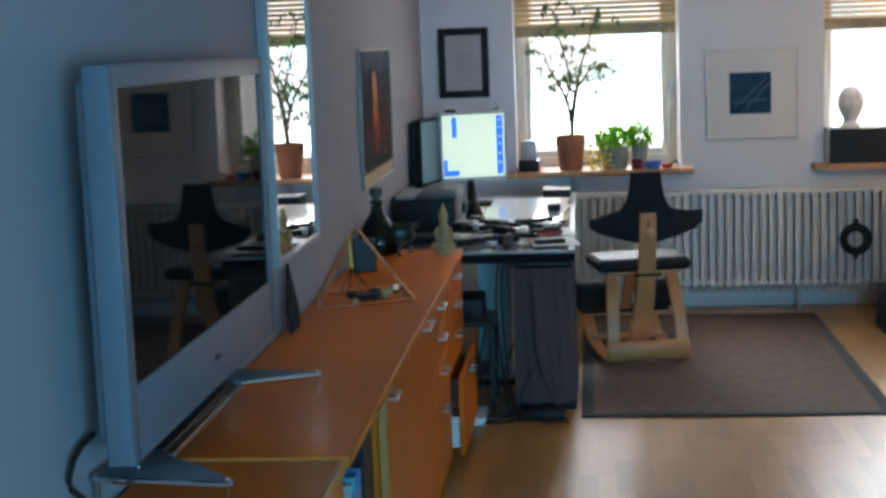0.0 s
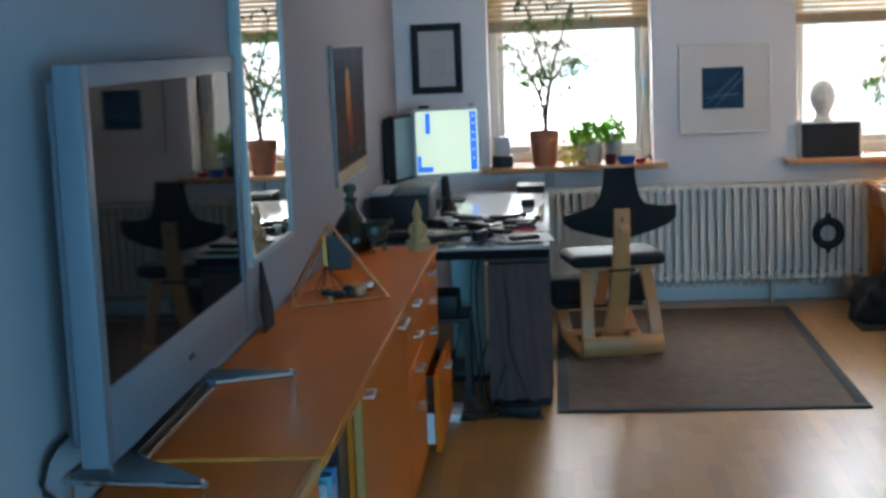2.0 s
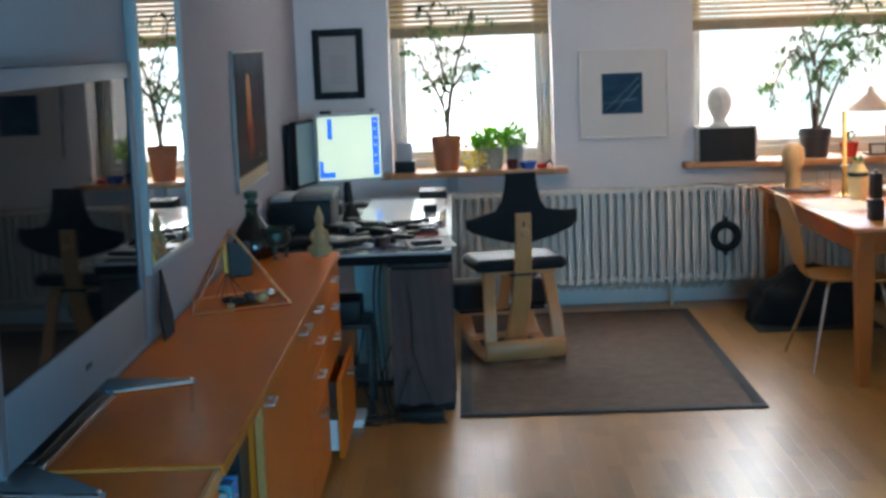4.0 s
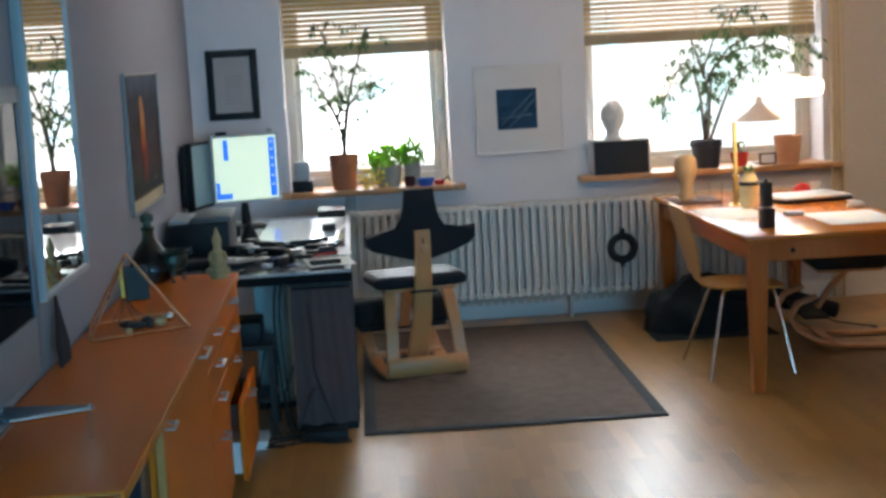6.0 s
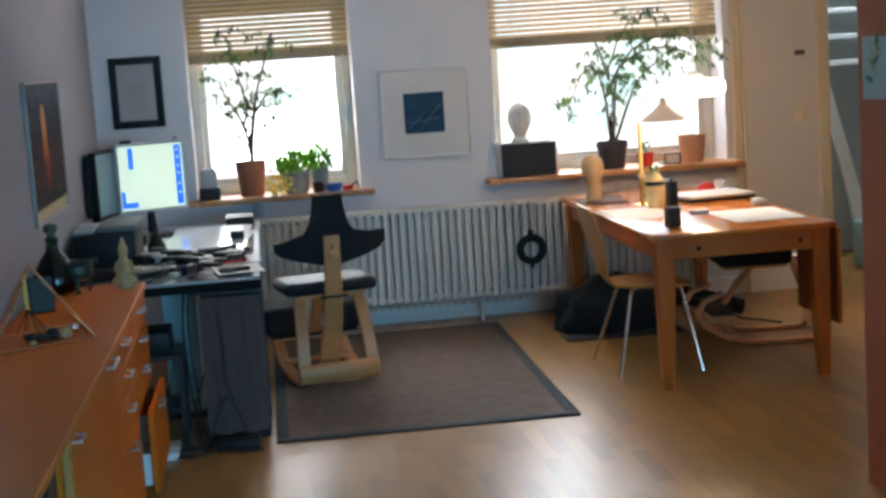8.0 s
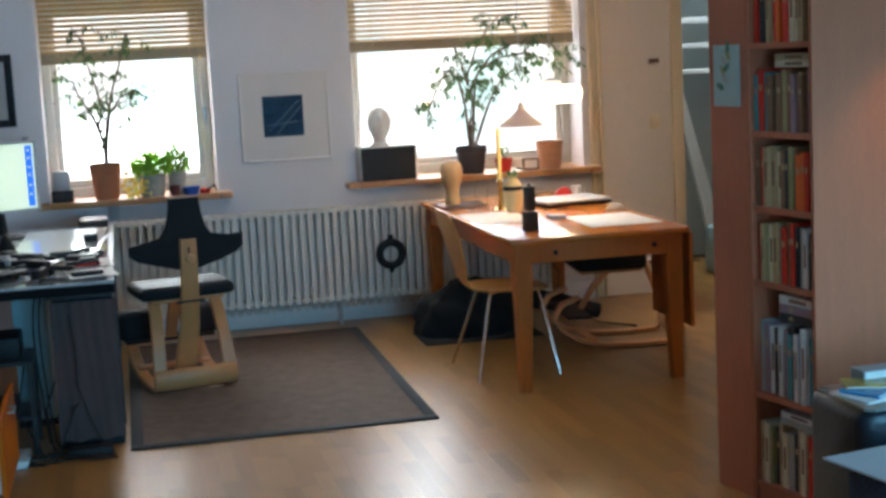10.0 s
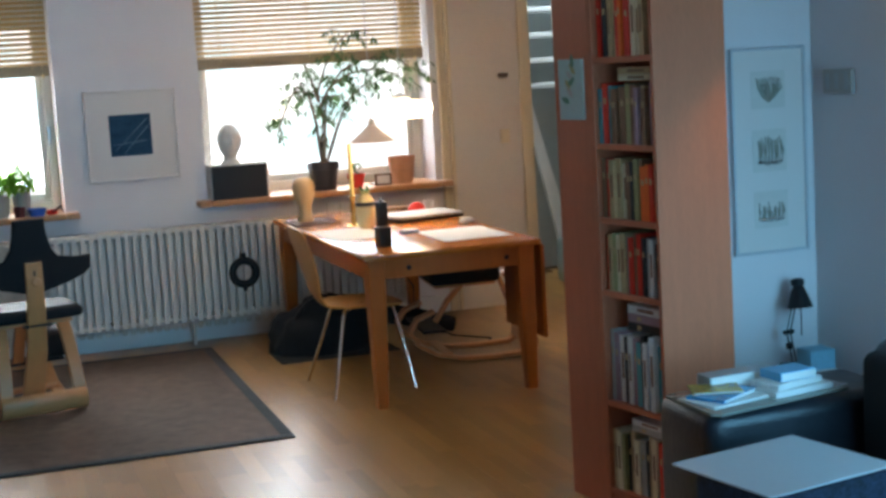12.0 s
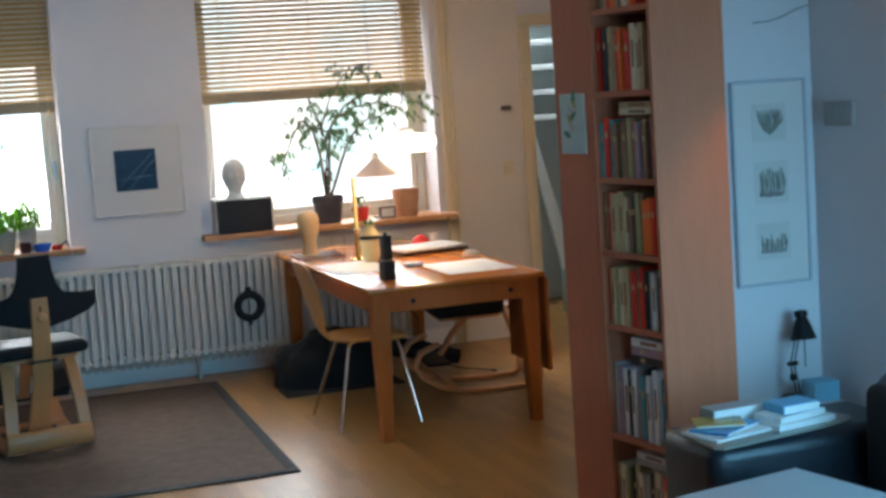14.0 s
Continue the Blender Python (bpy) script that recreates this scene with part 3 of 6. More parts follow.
while y < 3.885:
    h = rnd.choice((0.15, 0.19, 0.19))
    for base in (0.079, 0.419):
        solid("disc_case", box(B(), (-0.14, 0, 0), (0, 0.014, h), 0.001), rnd.choice(disc_mats), "plastic disc case standing in the open cabinet", "disc case", (SX1 - 0.045, y, base), 0, "disc cases")
    y += rnd.choice((0.0145, 0.0145, 0.016, 0.03))

# Made-up black cases fill the upper shelf where there is only shade.
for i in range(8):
    solid("disc_case", box(B(), (-0.19, 0, 0), (0, 0.017, 0.27 + 0.012 * (i % 3)), 0.001), disc_mats[1], "tall black case added to darken the open cabinet", "disc case", (SX1 - 0.04, 3.90 + 0.0195 * i, 0.419), 0, "disc cases")

# ---- television ----
tv = thing("television", "large white-framed flat television, switched off", "television", (-1.03, 3.495, ST))
TW, TB, TT = 0.622, 0.135, 0.862
fr = B()
for a, b in (((-0.02, -TW, TB), (0.03, -TW + 0.045, TT)), ((-0.02, TW - 0.045, TB), (0.03, TW, TT)), ((-0.02, -TW + 0.045, TT - 0.042), (0.03, TW - 0.045, TT)), ((-0.02, -TW + 0.045, TB), (0.03, TW - 0.045, TB + 0.14))):
    box(fr, a, b, 0.003, 2)
bezel = part("bezel", fr, M_TVGREY, tv, "silver white plastic bezel")
part("screen", box(B(), (-0.01, -TW + 0.044, TB + 0.139), (0.024, TW - 0.044, TT - 0.041)), M_SCREEN, tv, "dark glossy screen")
part("housing", box(B(), (-0.046, -TW + 0.03, TB + 0.03), (-0.021, TW - 0.03, TT - 0.025), 0.01, 3), M_TVGREY, tv)
part("badge", box(B(), (0.0302, -0.02, TB + 0.062), (0.032, 0.025, TB + 0.074)), M_BLACKPL, bezel)
part("base_bar", box(B(), (-0.045, -0.31, 0.066), (-0.008, 0.37, 0.082), 0.006, 2), M_DARKPAINT, tv, "dark metal base bar")
part("base_strip", box(B(), (-0.006, -0.31, 0.058), (0.010, 0.37, 0.072), 0.003, 2), M_BRUSHED, tv, "pale metal strip along the bar")
for y, s in ((-0.49, -1), (0.36, 1)):
    blade = part("foot", plate(B(), [(-0.098, y - 0.012), (0.180, y - 0.055), (0.186, y - 0.040), (0.110, y + 0.045), (0.03, y + 0.105), (-0.045, y + 0.19), (-0.080, y + 0.16)] if s < 0 else
                            [(-0.060, y - 0.06), (0.010, y - 0.085), (0.190, y - 0.010), (0.194, y + 0.006), (0.06, y + 0.03), (-0.055, y + 0.045)], 0.013, 2, 0.003), M_TVGREY, tv, "grey metal blade foot", pose(0, 0, 0.070))
    part("rim", tube(B(), [(-0.095, y - 0.0165, 0.0065), (0.180, y - 0.0590, 0.0065)] if s < 0 else [(0.012, y - 0.090, 0.0065), (0.190, y - 0.015, 0.0065)], 0.0068, 8), M_CHROME, blade, "polished chrome front edge")
    for x, dy in ((0.176, -0.046), (-0.088, -0.006)) if s < 0 else ((0.184, -0.004), (-0.05, 0.03)):
        part("stud", lathe(B(), [(0.005, 0.001), (0.005, 0.0695), (0.007, 0.0835), (0.004, 0.088)], 10, (x, y + dy, 0)), M_CHROME, tv, "small chrome stud")
    part("pillar", tube(B(), [(-0.03, y + 0.06 if s < 0 else y, 0.083), (-0.03, y + 0.06 if s < 0 else y, 0.138)], 0.007, 8), M_CHROME, tv)
part("cable", tube(B(), [(-0.088, -0.50, 0.165), (-0.09, -0.56, 0.160), (-0.09, -0.61, 0.145), (-0.09, -0.64, 0.115), (-0.09, -0.625, 0.092), (-0.085, -0.58, 0.06), (-0.07, -0.56, 0.006), (0.0, -0.60, 0.006)], 0.006, 6), M_CABLE, tv)

# ---- wall mirror and pictures ----
mir = thing("wall_mirror", "tall mirror with narrow silver white frame", "mirror", (XL + 0.002, 5.025, 0))
for a, b in (((0, -0.355, 0.995), (0.035, -0.333, 2.15)), ((0, 0.333, 0.995), (0.035, 0.355, 2.15)), ((0, -0.333, 0.995), (0.035, 0.333, 1.018)), ((0, -0.333, 2.128), (0.035, 0.333, 2.15))):
    part("frame_strip", box(B(), a, b, 0.004, 2), M_GREY, mir)
part("mirror_glass", box(B(), (0.004, -0.3325, 1.0185), (0.026, 0.3325, 2.1275)), M_MIRROR, mir)


def picture(name, label, at, turn, w, h, bar, deep, frame_mat, mat_w=0.0, mat_mat=None):
    """A framed picture in the x-z plane that faces -y before turning; returns the thing and the size of its image."""
    t = thing(name, label, "picture", at, turn)
    for a, b in (((-w, -deep, 0), (-w + bar, 0, h)), ((w - bar, -deep, 0), (w, 0, h)), ((-w + bar, -deep, 0), (w - bar, 0, bar)), ((-w + bar, -deep, h - bar), (w - bar, 0, h))):
        part("frame_bar", box(B(), a, b, min(0.004, bar / 4), 2), frame_mat, t)
    part("backing", box(B(), (-w + bar, -deep * 0.5, bar), (w - bar, -0.002, h - bar)), mat_mat or M_MAT, t)
    return t


cert = picture("framed_certificate", "paper certificate in a broad black frame", (-0.877, YF - 0.003, 1.333), 0, 0.155, 0.425, 0.044, 0.022, M_BLACKPL, mat_mat=material("aged_paper", (0.46, 0.42, 0.40), 0.8, vary=0.05, scale=4))
seal = B()
for i in range(9):
    box(seal, (-0.055 + 0.004 * (i % 3), -0.0128, 0.10 + 0.02 * i), (0.055 - 0.005 * (i % 2), -0.0114, 0.104 + 0.02 * i))
lathe(seal, [(0.022, 0), (0.022, 0.001)], 16, (0, -0.012, 0.30))
part("writing", seal, material("faded_ink", (0.30, 0.27, 0.26), 0.8), cert, "faded unreadable writing")

blue = picture("framed_print", "small dark blue square print in wide pale mount", (0.862, YF - 0.003, 1.028), 0, 0.275, 0.548, 0.012, 0.022, M_PALEFRAME)
M_BLUEIMG = material("blue_photo", (0.012, 0.036, 0.085), 0.7, vary=0.5, scale=5, bump=0, stretch=(1, 1, 3), second=(0.035, 0.10, 0.18), spec=0.08)
part("image", box(B(), (-0.134, -0.0126, 0.152), (0.114, -0.0112, 0.400)), M_BLUEIMG, blue, "dark blue photograph with pale streaks")
streak = B()
for p, q in (((-0.11, 0.18), (0.09, 0.37)), ((-0.12, 0.22), (0.08, 0.24)), ((-0.06, 0.16), (0.10, 0.33))):
    tube(streak, [(p[0], -0.0128, p[1]), (q[0], -0.0128, q[1])], [0.0012, 0.003], 4)
part("streak", streak, material("pale_streak", (0.12, 0.22, 0.31), 0.6), blue)

def photo_mat(name, lo, hi, stops, grain=0.25):
    """A printed photograph: bands of colour from bottom to top between two heights, broken up by noise."""
    m = bpy.data.materials.new(name)
    m.use_nodes = True
    n, l = m.node_tree.nodes, m.node_tree.links
    b = n["Principled BSDF"]
    b.inputs["Roughness"].default_value, b.inputs["Specular IOR Level"].default_value = 0.7, 0.02
    co, sep, mr = n.new("ShaderNodeTexCoord"), n.new("ShaderNodeSeparateXYZ"), n.new("ShaderNodeMapRange")
    tex, add, ramp = n.new("ShaderNodeTexNoise"), n.new("ShaderNodeMath"), n.new("ShaderNodeValToRGB")
    l.new(co.outputs["Object"], sep.inputs[0])
    l.new(sep.outputs[2], mr.inputs[0])
    mr.inputs["From Min"].default_value, mr.inputs["From Max"].default_value = lo, hi
    mr.inputs["To Min"].default_value, mr.inputs["To Max"].default_value = -grain / 2, 1 - grain / 2
    tex.inputs["Scale"].default_value, tex.inputs["Detail"].default_value = 11, 6
    l.new(co.outputs["Object"], tex.inputs[0])
    add.operation = "MULTIPLY_ADD"
    l.new(tex.outputs[0], add.inputs[0])
    add.inputs[1].default_value = grain
    l.new(mr.outputs[0], add.inputs[2])
    e = ramp.color_ramp.elements
    e[0].position, e[0].color = stops[0][0], (*stops[0][1], 1)
    e[1].position, e[1].color = stops[-1][0], (*stops[-1][1], 1)
    for p, c in stops[1:-1]:
        e.new(p).color = (*c, 1)
    l.new(add.outputs[0], ramp.inputs[0])
    l.new(ramp.outputs[0], b.inputs["Base Color"])
    return m


post = picture("framed_poster", "dark sunset photograph in thin pale frame", (XL + 0.003, 7.12, 1.037), 90, 0.515, 0.615, 0.006, 0.014, M_GREY, mat_mat=material("mount_tan", (0.45, 0.33, 0.19), 0.8))
M_DUSK = photo_mat("dusk_photo", 0.06, 0.605, [(0.0, (0.20, 0.13, 0.07)), (0.10, (0.05, 0.03, 0.025)), (0.30, (0.06, 0.022, 0.016)), (0.55, (0.035, 0.020, 0.024)), (0.8, (0.035, 0.038, 0.05)), (1.0, (0.08, 0.10, 0.13))])
part("image", box(B(), (-0.495, -0.0105, 0.060), (0.495, -0.0085, 0.605)), M_DUSK, post, "dusky photograph with a grey blue sky")
M_GLINT = photo_mat("sunset_print", 0.12, 0.52, [(0.0, (0.08, 0.02, 0.012)), (0.35, (0.26, 0.04, 0.015)), (0.65, (0.55, 0.16, 0.04)), (1.0, (0.42, 0.24, 0.13))], 0.7)
glint = plate(B(), [(-0.16, 0.12), (0.06, 0.125), (0.02, 0.20), (0.04, 0.25), (-0.01, 0.33), (0.00, 0.42), (-0.03, 0.50), (-0.10, 0.515), (-0.14, 0.47), (-0.13, 0.36), (-0.16, 0.28), (-0.13, 0.20)], 0.0008, 1)
part("sun_streak", glint, M_GLINT, post, "glowing orange reflection in the photograph", pose(0, -0.0116, 0))
skyline = []
r4 = random.Random(5)
for i in range(14):
    x0 = -0.48 + 0.068 * i
    x1, top = x0 + r4.uniform(0.03, 0.06), 0.10 + r4.uniform(0.0, 0.06)
    skyline += [(x0, top), (x1, top), (x1, 0.085)]
part("skyline", plate(B(), [(-0.485, 0.07)] + skyline + [(0.485, 0.085), (0.485, 0.07)], 0.0006, 1), material("skyline_print", (0.025, 0.016, 0.014), 0.7, vary=0.4, scale=30, bump=0, spec=0.05), post, "dark skyline along the foot of the photograph", pose(0, -0.0125, 0))

trip = picture("framed_prints", "three small nature prints in one tall pale frame", (2.845, 5.297, 0.82), 0, 0.165, 0.80, 0.011, 0.022, M_SILVER, mat_mat=M_MAT)
M_SHEET = material("print_paper", (0.60, 0.58, 0.54), 0.8, vary=0.05, scale=12, bump=0.02)
prints = (("shell", 0.565, 0.145), ("bark", 0.32, 0.165), ("seaweed", 0.10, 0.145))
for i, (kind, z0, h) in enumerate(prints):
    part("print_sheet", box(B(), (-0.075, -0.0125, z0), (0.075, -0.0112, z0 + h)), M_SHEET, trip)
    ink = material("ink_" + kind, (0.24, 0.24, 0.20), 0.8, vary=0.3, scale=30)
    r2 = random.Random(i)
    for s in range(14):
        x = -0.052 + 0.104 * s / 13
        top_z = z0 + h * (0.72 + 0.14 * r2.random()) if i != 2 else z0 + h * (0.45 + 0.25 * r2.random())
        low_z = z0 + h * (0.15 + (0.9 * abs(x) / 0.1 * 0.3 if i == 0 else 0.05 * r2.random()))
        part("ink_stroke", tube(B(), [(x * 0.5 if i == 0 else x, -0.0128, low_z), (x + 0.01 * r2.random(), -0.0128, (low_z + top_z) / 2), (x, -0.0128, top_z)], [0.003, 0.0042, 0.002], 5), ink, trip)
thermo = thing("thermostat", "wide beige grey control plate on the wall", "wall plate", (3.048, 5.10, 1.477), -90)
part("cover", box(B(), (-0.095, -0.018, -0.047), (0.095, 0, 0.047), 0.005, 2), material("beige_plastic", (0.36, 0.33, 0.30), 0.5), thermo)
for x in (-0.06, 0.0, 0.06):
    part("slot", box(B(), (x - 0.012, -0.0195, -0.03), (x + 0.012, -0.0182, 0.03), 0.0005), M_GREY, thermo)
solid("wall_plate", box(B(), (-0.034, -0.014, -0.014), (0.034, 0, 0.014), 0.003, 2), material("brown_bakelite", (0.10, 0.06, 0.045), 0.5), "small dark brown plate on the cream panel", "wall plate", (3.275, YF - 0.0125, 1.52))
sw = thing("light_switch", "cream double light switch on the cream panel", "light switch", (3.269, YF - 0.0125, 1.123))
part("switch_plate", box(B(), (-0.032, -0.009, -0.045), (0.032, 0, 0.045), 0.003, 2), M_TRIM, sw)
for x in (-0.014, 0.014):
    part("rocker", box(B(), (x - 0.011, -0.014, -0.022), (x + 0.011, -0.0092, 0.022), 0.003, 2), M_TRIM, sw)

# ---- dining table and chairs ----
TX0, TX1, TY0, TY1 = 1.61, 2.515, 6.86, 8.90
table = thing("dining_table", "honey-coloured pine dining table with tapered legs", "table", ((TX0 + TX1) / 2, (TY0 + TY1) / 2, 0))
hx, hy = (TX1 - TX0) / 2, (TY1 - TY0) / 2
part("tabletop", box(B(), (-hx, -hy, 0.722), (hx, hy, 0.75), 0.006, 2), M_TABLE, table)
for a, b in (((-hx + 0.05, -hy + 0.035, 0.625), (hx - 0.05, -hy + 0.057, 0.721)), ((-hx + 0.05, hy - 0.057, 0.625), (hx - 0.05, hy - 0.035, 0.721)),
             ((-hx + 0.035, -hy + 0.058, 0.625), (-hx + 0.057, hy - 0.058, 0.721)), ((hx - 0.057, -hy + 0.058, 0.625), (hx - 0.035, hy - 0.058, 0.721))):
    part("apron", box(B(), a, b, 0.003, 1), M_TABLELEG, table)
for sx in (-1, 1):
    for sy in (-1, 1):
        bm = B()
        x, y = sx * (hx - 0.072), sy * (hy - 0.072)
        prof = [(0.0, 0.026), (0.30, 0.036), (0.55, 0.042), (0.60, 0.043), (0.7215, 0.043)]
        rings = [[bm.verts.new((x + sx * (0.047 - r) * 0.4 + c * r, y + sy * (0.047 - r) * 0.4 + s * r, z)) for c, s in ((-1, -0.9), (-0.9, -1), (0.9, -1), (1, -0.9), (1, 0.9), (0.9, 1), (-0.9, 1), (-1, 0.9))] for z, r in prof]
        ring_faces(bm, rings)
        part("leg", bm, M_TABLELEG, table)
# Panel sized to fit the camera's view beside the right leg; hinges added.
part("drop_leaf", box(B(), (hx + 0.004, -hy + 0.03, 0.25), (hx + 0.026, -hy + 0.55, 0.716), 0.004, 2), M_TABLELEG, table, "orange pine panel beside the right front leg")
for y in (-hy + 0.12, -hy + 0.42):
    part("hinge", box(B(), (hx - 0.03, y - 0.03, 0.7165), (hx + 0.012, y + 0.03, 0.7205)), M_BRUSHED, table)
for x in (-0.22, 0.28):
    part("bolt", lathe(B(), [(0.0125, 0), (0.0125, 0.004), (0.008, 0.006)], 12), M_BLACKPL, table, "dark bolt head", pose(x, -hy + 0.035, 0.672, 90))

cx, cy = 1.745, 7.46
chair = thing("plywood_chair", "pale bent-plywood chair with slim chrome legs", "chair", (cx, cy, 0))
seat = B()
rings = []
N = 24
for f, dz in ((1.0, 0.0), (0.8, -0.008), (0.45, -0.014), (0.05, -0.016)):
    rings.append([seat.verts.new((0.205 * f * math.copysign(abs(math.cos(a)) ** 0.7, math.cos(a)), 0.20 * f * math.copysign(abs(math.sin(a)) ** 0.7, math.sin(a)), 0.45 + dz - 0.02 * (f ** 3) * max(0, math.cos(a)))) for a in [2 * math.pi * i / N for i in range(N)]])
under = [[seat.verts.new(v.co - Vector((0, 0, 0.011))) for v in r] for r in rings]
ring_faces(seat, list(reversed(rings)) and rings, caps=False)
ring_faces(seat, under, caps=False)
ring_faces(seat, [rings[0], under[0]], caps=False)
seat.faces.new(rings[-1])
seat.faces.new(under[-1])
part("seat", seat, M_PLY, chair)
part("backrest", band(B(), [(-0.17, 0, 0.435), (-0.205, 0, 0.45), (-0.235, 0, 0.50), (-0.255, 0, 0.60), (-0.285, 0, 0.72), (-0.315, 0, 0.82), (-0.325, 0, 0.85)], [0.16, 0.18, 0.22, 0.36, 0.42, 0.38, 0.26], 0.011, (0, 1, 0)), M_PLY, chair, "curved plywood backrest")
for x, y, fx, fy in ((-0.12, -0.12, -0.235, -0.27), (0.13, -0.13, 0.20, -0.23), (-0.12, 0.12, -0.25, 0.25), (0.13, 0.13, 0.20, 0.27)):
    part("leg", tube(B(), [(x * 0.5, y * 0.5, 0.425), (x, y, 0.42), (x + 0.15 * (fx - x), y + 0.15 * (fy - y), 0.37), (fx, fy, 0.0)], 0.0085, 10), M_CHROME, chair, "slim chrome tube leg")
part("hub", lathe(B(), [(0.075, 0.415), (0.075, 0.434)], 16), M_CHROME, chair)


def arc(cx, cz, rx, rz, a0, a1, n=8):
    return [(cx + rx * math.cos(radians(a0 + (a1 - a0) * i / n)), cz + rz * math.sin(radians(a0 + (a1 - a0) * i / n))) for i in range(n + 1)]


def kneeling_chair(at, turn, label, backrest=True):
    """Rocking kneeling chair of laminated beech: its back is towards -y, the knee pads are towards +y."""
    t = thing("kneeling_chair", label, "chair", at, turn, "kneeling chairs")
    t.scale = (1, 1, 0.925 if backrest else 0.93)
    for s in (-1, 1):
        # A runner: rear leg up to the seat, floor curve, up to the knee pad.
        pts = [(0.10, 0.505), (0.04, 0.42), (-0.02, 0.25), (-0.045, 0.12)] + [(-0.045 + 0.055 + q[0], q[1]) for q in arc(0, 0.075, 0.055, 0.058, 190, 270, 5)] + [(0.18, 0.0115), (0.36, 0.020), (0.50, 0.055), (0.60, 0.12), (0.64, 0.20), (0.60, 0.27), (0.50, 0.31)]
        part("runner", band(B(), [(s * (0.150 + 0.03 * max(0, min(1, (0.56 - z) / 0.4))), y, z) for y, z in pts], 0.064, 0.022, (1, 0, 0)), M_BEECHR, t, "bent laminated beech runner")
    part("cross_bar", tube(B(), [(-0.212, -0.052, 0.075), (-0.205, -0.052, 0.075), (0.205, -0.052, 0.075), (0.212, -0.052, 0.075)], [0.048, 0.056, 0.056, 0.048], 16, 0.42, (0, 1, 0)), M_BEECHR, t, "broad rounded rear cross bar")
    part("cross_bar", band(B(), [(-0.19, 0.44, 0.052), (0.19, 0.44, 0.052)], 0.06, 0.02, (0, 1, 0.1)), M_BEECHR, t)
    seat = B()
    y0, y1, low = (-0.02, 0.33, 0.508) if backrest else (0.13, 0.52, 0.465)
    box(seat, (-0.245, y0, low), (0.245, y1, 0.575), 0.03, 4)
    seat_ob = part("seat", seat, M_BLACK, t, "black fabric seat cushion")
    part("seat_cover", box(B(), (-0.225, y0 + 0.02, 0.566), (0.225, y1 - 0.03, 0.580), 0.006, 3), M_SEATTOP, seat_ob, "smoother, slightly lighter top of the seat")
    part("seat_board", box(B(), (-0.19, y0 + 0.02, low - 0.020), (0.19, y1 - 0.03, low - 0.001), 0.004), M_BEECHR, t)
    for s in (-1, 1) if backrest else ():
        part("knee_pad", box(B(), (s * 0.175 - 0.105, 0.40, 0.215), (s * 0.175 + 0.105, 0.58, 0.385), 0.04, 4), M_BLACK, t, "black knee cushion")
    part("knee_board", box(B(), (-0.24, 0.45, 0.190), (0.24, 0.58, 0.210), 0.004), M_BLACKPL, t)
    part("stay", band(B(), [(0, 0.28, low - 0.021), (0, 0.38, 0.34), (0, 0.46, 0.211)], 0.06, 0.02, (1, 0, 0)), M_BEECHR, t)
    if backrest:
        post_ob = part("back_post", band(B(), [(-0.005, 0.17, 0.045), (-0.002, -0.0, 0.35), (0.0, -0.05, 0.55), (0.0, -0.075, 0.70), (0.0, -0.08, 0.838)], [0.115, 0.10, 0.09, 0.085, 0.082], 0.022, (1, 0, 0)), M_BEECH, t, "flat beech back post with round hole")
        pad = plate(B(), [(-0.055, 0.675), (0.06, 0.675), (0.16, 0.705), (0.250, 0.740), (0.288, 0.775), (0.290, 0.845), (0.19, 0.832), (0.12, 0.846), (0.086, 0.90), (0.078, 1.062), (-0.075, 1.062), (-0.084, 0.90), (-0.12, 0.842), (-0.19, 0.822), (-0.288, 0.818), (-0.288, 0.765), (-0.25, 0.735), (-0.16, 0.705)], 0.045, 1, 0.012)
        part("backrest", pad, M_BLACK, t, "black T-shaped padded backrest", pose(0, -0.066, 0))
        part("knob", lathe(B(), [(0.001, 0), (0.024, 0.001), (0.026, 0.012), (0.02, 0.018), (0.001, 0.02)], 16), M_BEECHR, post_ob, "round wooden knob", pose(0.004, -0.09, 0.735, 90))
        part("slot", box(B(), (-0.004, -0.0935, 0.765), (0.004, -0.091, 0.795)), M_BLACKPL, post_ob)
        part("hinge", tube(B(), [(-0.075, -0.062, 0.497), (0.07, -0.062, 0.497)], 0.007, 8), M_DARKPAINT, t)
        for s in (-1, 1):
            part("hinge_bolt", lathe(B(), [(0.012, -0.007), (0.012, 0.007)], 8), M_DARKPAINT, t, "", pose(s * 0.055, -0.064, 0.497, 0, 90))
    return t


kneeling_chair((0.135, 7.68, 0.0105), 11, "black and pale beech kneeling chair on rug")
kneeling_chair((2.74, 7.86, 0.0), 84, "pale beech kneeling chair without back under the table", False)

# ---- desk corner ----
DT = 0.74
desk = thing("desk", "black desk along the wall, top lightened for window glare", "desk")
DX0, DX1, DY0, DY1 = XL + 0.02, -0.212, 6.68, 9.06
part("desk_frame", box(B(), (DX0, DY0, DT - 0.05), (DX1, DY1, DT - 0.012), 0.003), material("matt_black_board", (0.012, 0.012, 0.014), 0.8, vary=0.2, scale=8, spec=0.08), desk)
# Desktop colour lightened to hold the glare that the window throws on it.
part("desktop", box(B(), (DX0 + 0.015, DY0 + 0.018, DT - 0.0118), (DX1 - 0.03, DY1 - 0.01, DT), 0.002), material("glare_lightened_laminate", (0.42, 0.45, 0.47), 0.12, vary=0.1, scale=5, bump=0, coat=0.5, spec=0.7), desk, "glossy desktop with window glare in its colour")
part("edge_trim", box(B(), (DX1 - 0.029, DY0 + 0.018, DT - 0.0118), (DX1, DY1, DT + 0.004), 0.002), M_GREY, desk, "grey metal edge trim")
